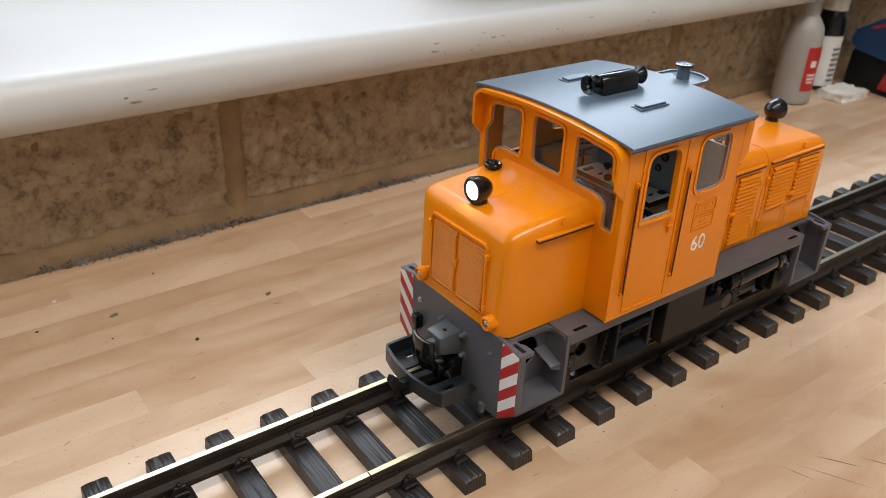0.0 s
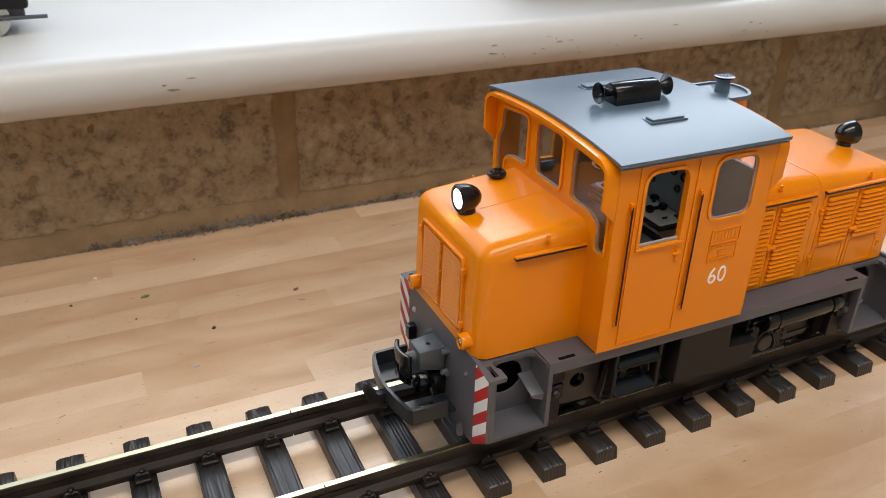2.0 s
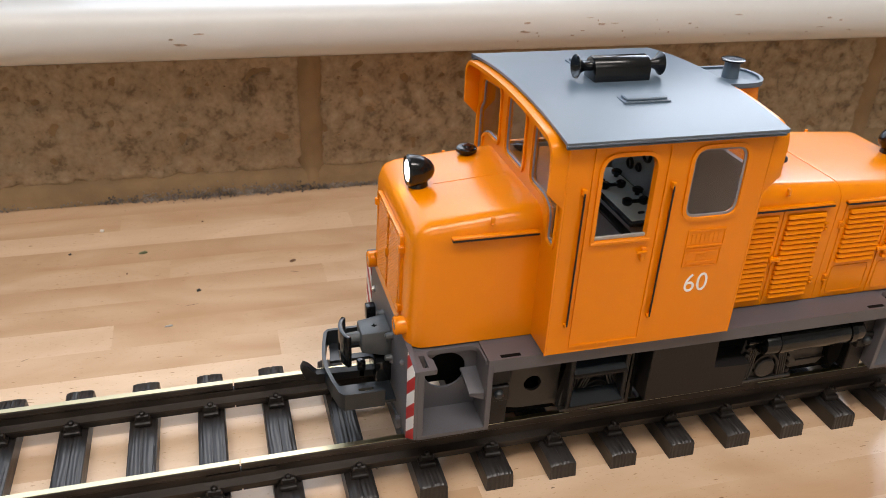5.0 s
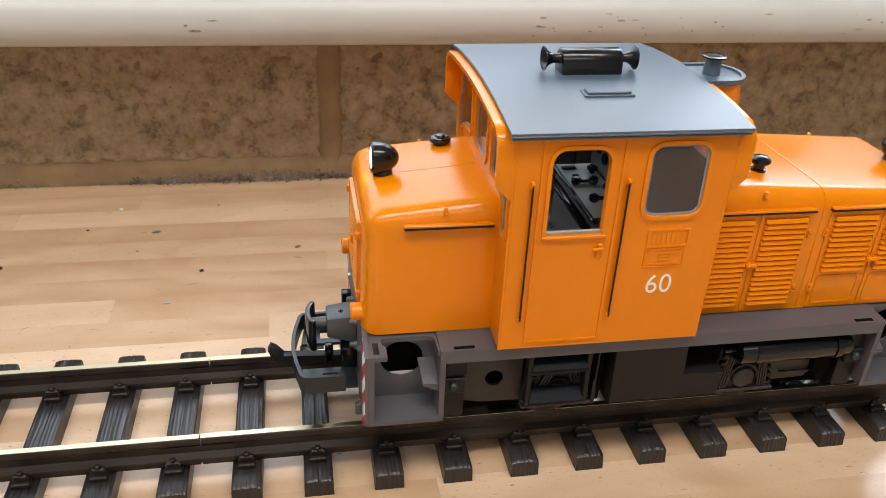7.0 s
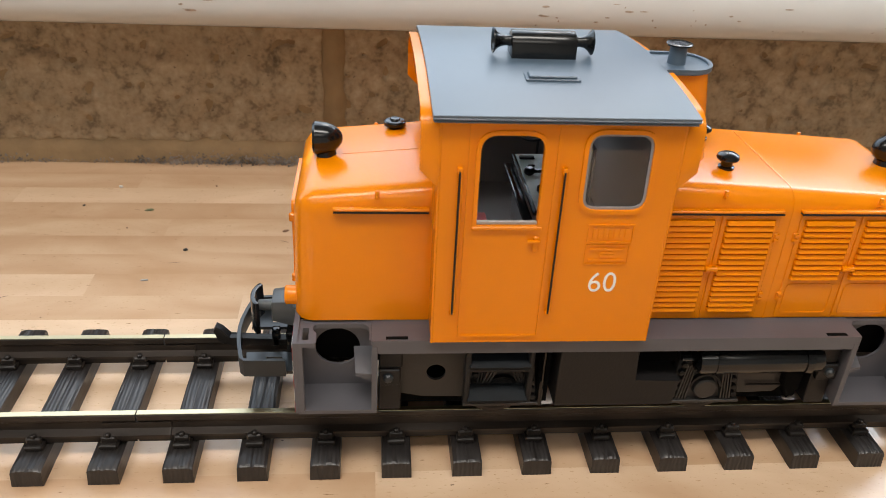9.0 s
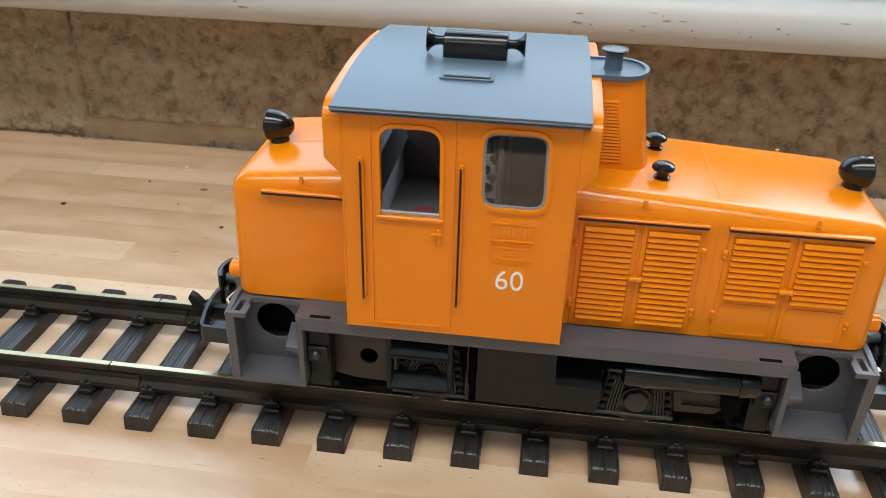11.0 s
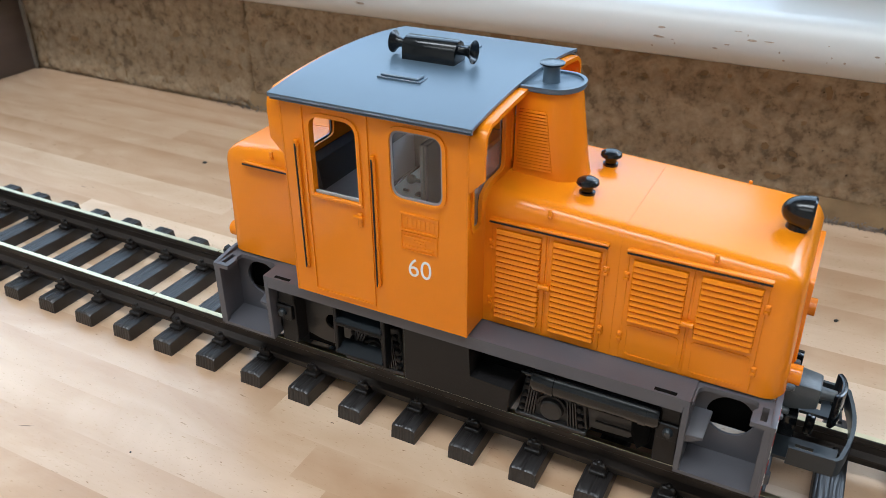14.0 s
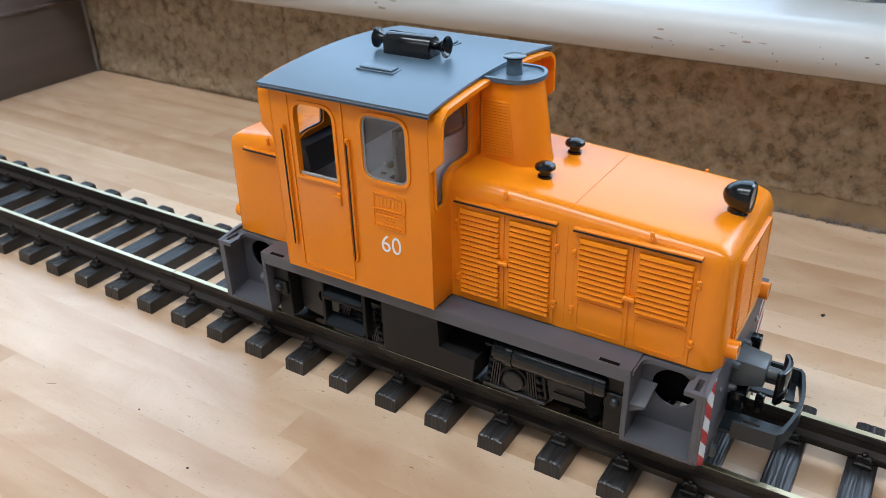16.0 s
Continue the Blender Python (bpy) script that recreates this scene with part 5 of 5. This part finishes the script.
def coupler(f, mk, hook):
    hous = bmesh.new()
    pts = []
    for x, y0, y1, z0, z1 in ((-5.62, 4.38, 5.74, -3.72, -2.40), (-6.85, 4.50, 5.62, -3.45, -2.52)):
        pts.append([hous.verts.new((x, y, z)) for y, z in ((y0, z0), (y1, z0), (y1, z1), (y0, z1))])
    for i in range(4):
        hous.faces.new((pts[0][i], pts[0][(i + 1) % 4], pts[1][(i + 1) % 4], pts[1][i]))
    hous.faces.new(pts[0])
    hous.faces.new(pts[1][::-1])
    bmesh.ops.bevel(hous, geom=list(hous.edges), offset=0.08, segments=2, affect="EDGES", profile=0.5)
    b = part("buffer", mk(hous), COUPLER, f, "blue-grey centre buffer housing")
    for y, z in ((4.2, -2.5), (5.9, -2.5), (4.2, -3.62), (5.9, -3.62)):
        part("lug", mk(lathe([(-5.95, 0.06), (-5.9, 0.13), (-5.6, 0.16)], (0, y, z), "x", 12)), COUPLER, b)
    if hook:
        # Recess not cut; its shade is a thin near-black cross.
        cross = box(-6.34, -6.12, 4.95, 5.01, -2.46, -2.437)
        box(-6.26, -6.20, 4.88, 5.10, -2.46, -2.439, bm=cross)
        part("cross_slot", mk(cross), SHADOWBLACK, b, "small cross slot, its shade a near-black inset")
    part("buffer_stem", mk(lathe([(-7.42, 0.22), (-6.8, 0.26)], (0, CY, -2.98), "x", 16)), COUPLER, b)
    path = [(-7.28, 4.32), (-7.42, 4.55), (-7.50, 4.8), (-7.52, CY), (-7.50, 5.3), (-7.42, 5.55), (-7.28, 5.78)]
    head = band(path, "z", -3.92, -2.42, 0.2)
    bmesh.ops.bevel(head, geom=list(head.edges), offset=0.05, segments=2, affect="EDGES", profile=0.5)
    bh = part("buffer_head", mk(head), BLACK, b, "black curved buffer head")
    # No hole through the head; a near-black inset gives its dark inside.
    part("slot", mk(box(-7.735, -7.70, CY - 0.16, CY + 0.16, -3.42, -3.08)), SHADOWBLACK, bh, "small slot, its inner shade a near-black inset")
    cb = part("coupler", mk(box(-6.30, -5.62, 4.25, 5.85, -5.0, -3.85, 0.12, 2)), BLACK, f, "black loop coupling")
    loop = [(-6.2, 2.95), (-7.0, 2.95), (-7.83, 2.98), (-7.90, 3.1), (-8.08, 3.9), (-8.19, 4.6), (-8.22, 5.2), (-8.19, 5.8), (-8.08, 6.5), (-7.90, 7.3), (-7.83, 7.42), (-7.0, 7.45), (-6.2, 7.45)]
    lb = band(loop, "z", -4.95, -4.16, 0.15)
    part("coupler_loop", mk(lb), LOOPGREY, cb)
    for y0, y1 in ((3.0, 4.3), (6.1, 7.4)):
        wing = [(-7.8, y0), (-5.7, y0), (-5.7, y1), (-7.95, y1)] if y0 < CY else [(-7.95, y0), (-5.7, y0), (-5.7, y1), (-7.8, y1)]
        ym = (y0 + y1) / 2
        part("loop_foot", mk(holed(wing, [rect(-7.1, -6.45, ym - 0.3, ym + 0.3)], "z", -4.98, -4.84)), LOOPGREY, cb)
    part("loop_post", mk(box(-6.95, -6.6, 4.85, 5.25, -5.0, -4.15, 0.08, 2)), BLACK, cb)
    if hook:
        hk = [(-5.8, -4.95), (-8.6, -4.95), (-9.15, -4.75), (-9.35, -4.2), (-9.22, -3.95), (-8.98, -4.1), (-8.7, -4.55), (-5.8, -4.62)]
        part("coupler_hook", mk(prism(hk, "y", 4.85, 5.25, 0.05, 2)), SATIN, cb)


the_frame = frame_parts()
running_gear(the_frame)
coupler(the_frame, lambda b: b, True)
coupler(the_frame, mirror, False)


# ---- things at the far end of the worktop ----
def bottle_clear():
    x, y = 57.8, 27.7
    m = material("milky_plastic", (0.38, 0.36, 0.33), 0.35, vary=0.08)
    b = thing("bottle", x, y, ZB, "milky plastic bottle with a red label, standing on the worktop", "bottle")
    body = lathe([(0, 1.85), (0.25, 2.05), (5.0, 2.03), (7.2, 1.95), (8.2, 1.75), (8.9, 1.35), (9.4, 1.0), (11.0, 0.95)], (x + 0.6, y, ZB), "z", 32)
    part("body", body, m, b)
    x += 0.6
    lab = bmesh.new()
    a0, a1 = radians(232), radians(286)
    vs = [[lab.verts.new((x + r * math.cos(a0 + (a1 - a0) * i / 10), y + r * math.sin(a0 + (a1 - a0) * i / 10), ZB + z)) for z in (1.6, 6.4)] for r in (2.06, 2.08) for i in range(11)]
    for i in range(10):
        lab.faces.new((vs[11 + i][0], vs[12 + i][0], vs[12 + i][1], vs[11 + i][1]))
    part("label", lab, RED, b, "red paper label")
    for z, half, tall in ((4.6, 0.34, 0.34), (3.4, 0.5, 0.10), (3.0, 0.5, 0.10), (2.6, 0.4, 0.10)):
        am = radians(258)
        px, py = x + 2.07 * math.cos(am), y + 2.07 * math.sin(am)
        bar = box(-0.03, 0.05, -half, half, z - tall, z + tall)
        bmesh.ops.transform(bar, matrix=Matrix.Translation((px, py, ZB)) @ Matrix.Rotation(am, 4, "Z"), verts=bar.verts)
        part("bar", bar, WHITE, b)
    part("cap", lathe([(10.9, 1.05), (12.0, 1.03), (12.1, 0.9)], (x, y, ZB), "z", 24), m, b)


def bottle_black():
    x, y = 65.6, 29.0
    b = thing("bottle", x, y, ZB, "black bottle with white label and cap on the worktop", "bottle")
    part("body", lathe([(0, 1.45), (0.2, 1.6), (6.8, 1.6), (8.0, 1.52), (8.7, 1.25), (9.2, 1.05)], (x, y, ZB), "z", 32), BLACK, b)
    part("label", lathe([(0.6, 1.62), (6.3, 1.62)], (x, y, ZB), "z", 32), WHITE, b, "white paper label")
    for k in range(7):
        part("bar", box(x - 0.75, x + 0.15, y - 1.66, y - 1.4, ZB + 1.2 + k * 0.6, ZB + 1.4 + k * 0.6), GREY, b)
    part("cap", lathe([(9.1, 1.42), (11.4, 1.4), (11.6, 1.25)], (x, y, ZB), "z", 28), WHITE, b)


def paper_packet():
    bm = box(62.5, 67.4, 23.6, 26.9, ZB, ZB + 0.95)
    bmesh.ops.subdivide_edges(bm, edges=list(bm.edges), cuts=9, use_grid_fill=True)
    for v in bm.verts:
        if v.co.z > ZB + 0.01:
            fold = abs(noise.noise(Vector((v.co.x * 0.9 + v.co.y * 0.7, v.co.y * 0.5, 2.0))))
            v.co += Vector((noise.noise(v.co * 1.3), noise.noise(v.co * 1.7 + Vector((9, 0, 0))), 0.4 * noise.noise(v.co * 1.9) - 0.9 * fold)) * 0.55
            v.co.z = max(v.co.z, ZB + 0.02)
    tagged(part("paper_packet", bm, WHITE, at=(65.2, 25.3, ZB), label="crumpled white paper packet lying on the worktop"), category="packet")


def power_tool():
    blue = material("blue_tool_plastic", (0.012, 0.045, 0.13), 0.4, vary=0.1)
    d = thing("power_tool", 72, 24.5, ZB, "blue and black power tool with a red switch", "power tool")
    part("motor_housing", prism(rounded([(27.9, -1.9), (27.5, -3.7), (22.0, -4.5), (18.6, -3.4), (18.6, 2.6), (23.6, 0.9)], 0.5, 4), "x", 68.6, 76.0, 0.5, 3), blue, d, "blue plastic motor housing")
    part("base", prism(rounded([(27.7, -3.9), (22.2, -4.7), (19.0, -4.6), (18.4, ZB), (27.9, ZB)], 0.4, 3), "x", 69.2, 77.5, 0.3, 2), SATIN, d, "black plastic base")
    part("switch", prism(rounded([(22.7, -4.7), (21.0, -4.8), (21.9, ZB + 0.7), (23.6, ZB + 0.7)], 0.2, 3), "x", 68.9, 69.6, 0.1, 2), RED, d, "red switch")
    part("stripe", prism([(25.6, -0.9), (23.3, 0.05), (23.3, -0.25), (25.6, -1.2)], "x", 68.5, 68.8), RED, d, "thin red stripe")


bottle_clear()
bottle_black()
paper_packet()
power_tool()


def tablet_case():
    """A pale device with a rounded black rim lying at the front of the worktop."""
    o = rounded(rect(-20.2, -8.6, -18.9, -11.6), 1.1, 6)
    d = thing("handheld_controller", -14.4, -15.2, ZB, "white handheld device with black rubber rim on the worktop", "controller")
    part("rim", prism(o, "z", ZB, ZB + 0.9, 0.2, 3), SATIN, d, "black rubber rim")
    part("face", prism(rounded(rect(-19.6, -9.2, -18.3, -12.2), 0.8, 6), "z", ZB + 0.85, ZB + 0.98, 0.05, 2), WHITE, d, "white face")


tablet_case()


def sill_coach(x0, x1, y, label):
    c = thing("model_wagon", (x0 + x1) / 2, y, SILL_Z1, label, "model wagon")
    part("body", box(x0, x1, y - 2.6, y + 2.6, SILL_Z1 + 1.6, SILL_Z1 + 7.0, 0.2, 2), SATIN, c)
    part("underframe", box(x0 + 0.3, x1 - 0.3, y - 2.2, y + 2.2, SILL_Z1 + 1.0, SILL_Z1 + 1.6, 0.05, 1), GREY, c)
    part("step_bar", lathe([(x0 + 0.5, 0.12), (x1 + 0.9, 0.12)], (0, y - 2.5, SILL_Z1 + 1.1), "x", 10), COUPLER, c)
    for x in (x0 + 2.2, x1 - 2.2):
        for yy in (y - 2.3, y + 2.0):
            part("wheel", lathe([(yy, 1.1), (yy + 0.3, 1.1)], (x, 0, SILL_Z1 + 1.1), "y", 24), STEEL, c)


sill_coach(-47.2, -20.0, 35.0, "dark model wagon standing on the window sill")


def crumb(x, y, r, mat, label, flat=0.5, long=1.0, turn=0.0):
    """A small irregular bit lying on the varnish."""
    bm = bmesh.new()
    bmesh.ops.create_icosphere(bm, subdivisions=2, radius=1.0)
    q = Euler((0, 0, radians(turn))).to_matrix()
    for v in bm.verts:
        k = 1 + 0.45 * noise.noise(v.co * 1.3 + Vector((x, y, 0)))
        c = q @ Vector((v.co.x * long, v.co.y, 0)) * r * k
        v.co = Vector((x + c.x, y + c.y, ZB + max(0.0, (v.co.z * k + 0.8) * r * flat)))
    tagged(part("crumb", bm, mat, at=(x, y, ZB), label=label, angle=60), category="crumb", group="crumbs on the worktop")


DARKCRUMB = material("dark_crumb", (0.03, 0.026, 0.02), 0.8, vary=0.4, scale=900)
LEAFGREEN = material("dry_leaf", (0.14, 0.15, 0.075), 0.7, vary=0.4, scale=700)
BROWNCRUMB = material("brown_crumb", (0.16, 0.085, 0.045), 0.8, vary=0.4, scale=900)
crumb(-16.8, 24.0, 0.14, LEAFGREEN, "small dry green leaf scrap on the worktop", 0.3, 2.0, 15)
crumb(-15.2, 15.6, 0.08, STEELGREY, "tiny grey plastic splinter lying on the worktop", 0.4, 2.8, 5)
crumb(-19.4, 27.3, 0.12, WHITE, "small white crumb lying on the worktop", 0.8)
crumb(-13.6, 18.9, 0.11, DARKCRUMB, "small dark crumb lying on the worktop", 0.6, 1.3, 30)
crumb(-25.0, 20.3, 0.15, DARKCRUMB, "small dark crumb lying on the worktop", 0.5, 1.2, -20)
crumb(-21.0, 24.6, 0.07, DARKCRUMB, "tiny dark crumb lying on the worktop", 0.6, 1.5)
crumb(-8.0, 21.3, 0.14, BROWNCRUMB, "flat brown crumb stuck to the worktop", 0.15, 1.6, 40)
crumb(-13.2, 27.6, 0.07, BROWNCRUMB, "tiny brown crumb lying on the worktop", 0.6)
crumb(-17.6, 21.6, 0.06, BROWNCRUMB, "tiny brown crumb lying on the worktop", 0.6)
crumb(20.4, 19.3, 0.10, DARKCRUMB, "small dark crumb lying on the worktop", 0.6, 1.3, 60)
crumb(-1.3, -7.2, 0.05, DARKCRUMB, "tiny dark crumb lying on the worktop", 0.6, 1.4)
crumb(-6.4, -5.6, 0.05, DARKCRUMB, "tiny dark crumb lying on the worktop", 0.6)


def sill_engine(x0, y):
    """A model steam engine on the sill: running plate, tank body, red spoked wheels with bright tyres and a coupling rod."""
    z = SILL_Z1
    e = thing("model_steam_engine", x0 + 11, y + 2.5, z, "dark model steam engine with red wheels standing on the window sill", "model engine")
    part("running_plate", box(x0, x0 + 22, y, y + 6.0, z + 2.9, z + 3.3, 0.08, 1), SATIN, e)
    part("tank", box(x0 + 3.5, x0 + 21, y + 0.3, y + 5.7, z + 3.3, z + 9.5, 0.25, 2), SATIN, e, "black side tanks")
    part("buffer_beam", box(x0 - 0.3, x0 + 0.2, y + 0.2, y + 5.8, z + 2.0, z + 3.6, 0.06, 1), RED, e, "red buffer beam")
    part("underframe", box(x0 + 0.6, x0 + 21, y + 1.3, y + 4.7, z + 1.6, z + 2.9), SHADOWBLACK, e)
    for cx in (x0 + 4.0, x0 + 9.2, x0 + 14.4):
        for yy, s in ((y + 0.9, -1), (y + 4.7, 1)):
            w = part("wheel", ring_bm((cx, yy, z + 2.2), 2.2, 1.85, 0.4, "y"), STEEL, e, "bright steel tyre")
            hub = lathe([(yy + 0.08, 0.5), (yy + 0.34, 0.5)], (cx, 0, z + 2.2), "y", 16)
            for k in range(8):
                a = 2 * math.pi * k / 8
                d, n = Vector((math.cos(a), math.sin(a))), Vector((-math.sin(a), math.cos(a))) * 0.13
                q = [(cx + d.x * r + n.x * t, z + 2.2 + d.y * r + n.y * t) for r, t in ((0.4, -1), (1.9, -1), (1.9, 1), (0.4, 1))]
                prism(q, "y", yy + 0.12, yy + 0.30, bm=hub)
            part("spokes", hub, RED, w, "red spoked wheel centre")
    part("coupling_rod", box(x0 + 3.6, x0 + 14.8, y + 0.62, y + 0.86, z + 1.35, z + 1.75, 0.05, 1), STEEL, e, "bright coupling rod")
    part("cylinder", lathe([(x0 + 15.6, 1.1), (x0 + 15.7, 1.25), (x0 + 18.8, 1.25), (x0 + 18.9, 1.1)], (0, y + 1.1, z + 2.2), "x", 24), SATIN, e)


sill_engine(13.4, 30.9)


# ---- pieces of the worktop ----
def staves():
    rng = random.Random(21)
    y, shapes = WALL + 0.15, {}
    width = 2.2
    while y > -33.5:
        x = -96 + rng.uniform(0, 20)
        first = True
        while x < 216:
            l = rng.choice((22, 28, 34, 40, 46, 52))
            xa = -96 if first else x
            xb = min(x + l, 216)
            if xb - xa > 0.5:
                key = round(xb - xa, 1)
                if key not in shapes:
                    shapes[key] = shape("stave", box(-(xb - xa) / 2, (xb - xa) / 2, -width / 2, width / 2, -0.34, 0.0), BEECH)
                piece("stave", shapes[key], bench, (xa + xb) / 2, y - width / 2, ZB)
            first = False
            x += l
        y -= width


staves()


def scratches():
    """Fine dents and scratches in the varnish."""
    rng = random.Random(8)
    for cx, cy, l, turn in ((7.5, -8.5, 3.2, -62), (8.6, -8.0, 2.2, -55), (6.2, -7.4, 1.6, -70), (10.5, -9.6, 2.6, -60), (-14, 17.5, 0.8, 10), (-22, 14.0, 0.5, 30), (-8, 20, 0.6, -20),
                            (2.0, -11.5, 1.0, -15), (-12, -6.5, 0.7, 25), (14.0, -10.5, 1.4, -58), (-30, 13, 0.7, 0), (21, -7, 0.9, 12)):
        w = rng.uniform(0.018, 0.04)
        pts = [(l * (s - 0.5), w * (1 - abs(2 * s - 1) ** 3) * k) for k, ss in ((1, (0, 0.3, 0.6, 1)), (-1, (0.75, 0.35))) for s in ss]
        a = radians(turn)
        q = [(cx + u * math.cos(a) - v * math.sin(a), cy + u * math.sin(a) + v * math.cos(a)) for u, v in pts]
        part("scratch", prism(q, "z", ZB - 0.05, ZB + 0.004), SCRATCH, bench)


SCRATCH = material("scratched_varnish", (0.20, 0.12, 0.07), 0.7, vary=0.3, scale=500)
scratches()
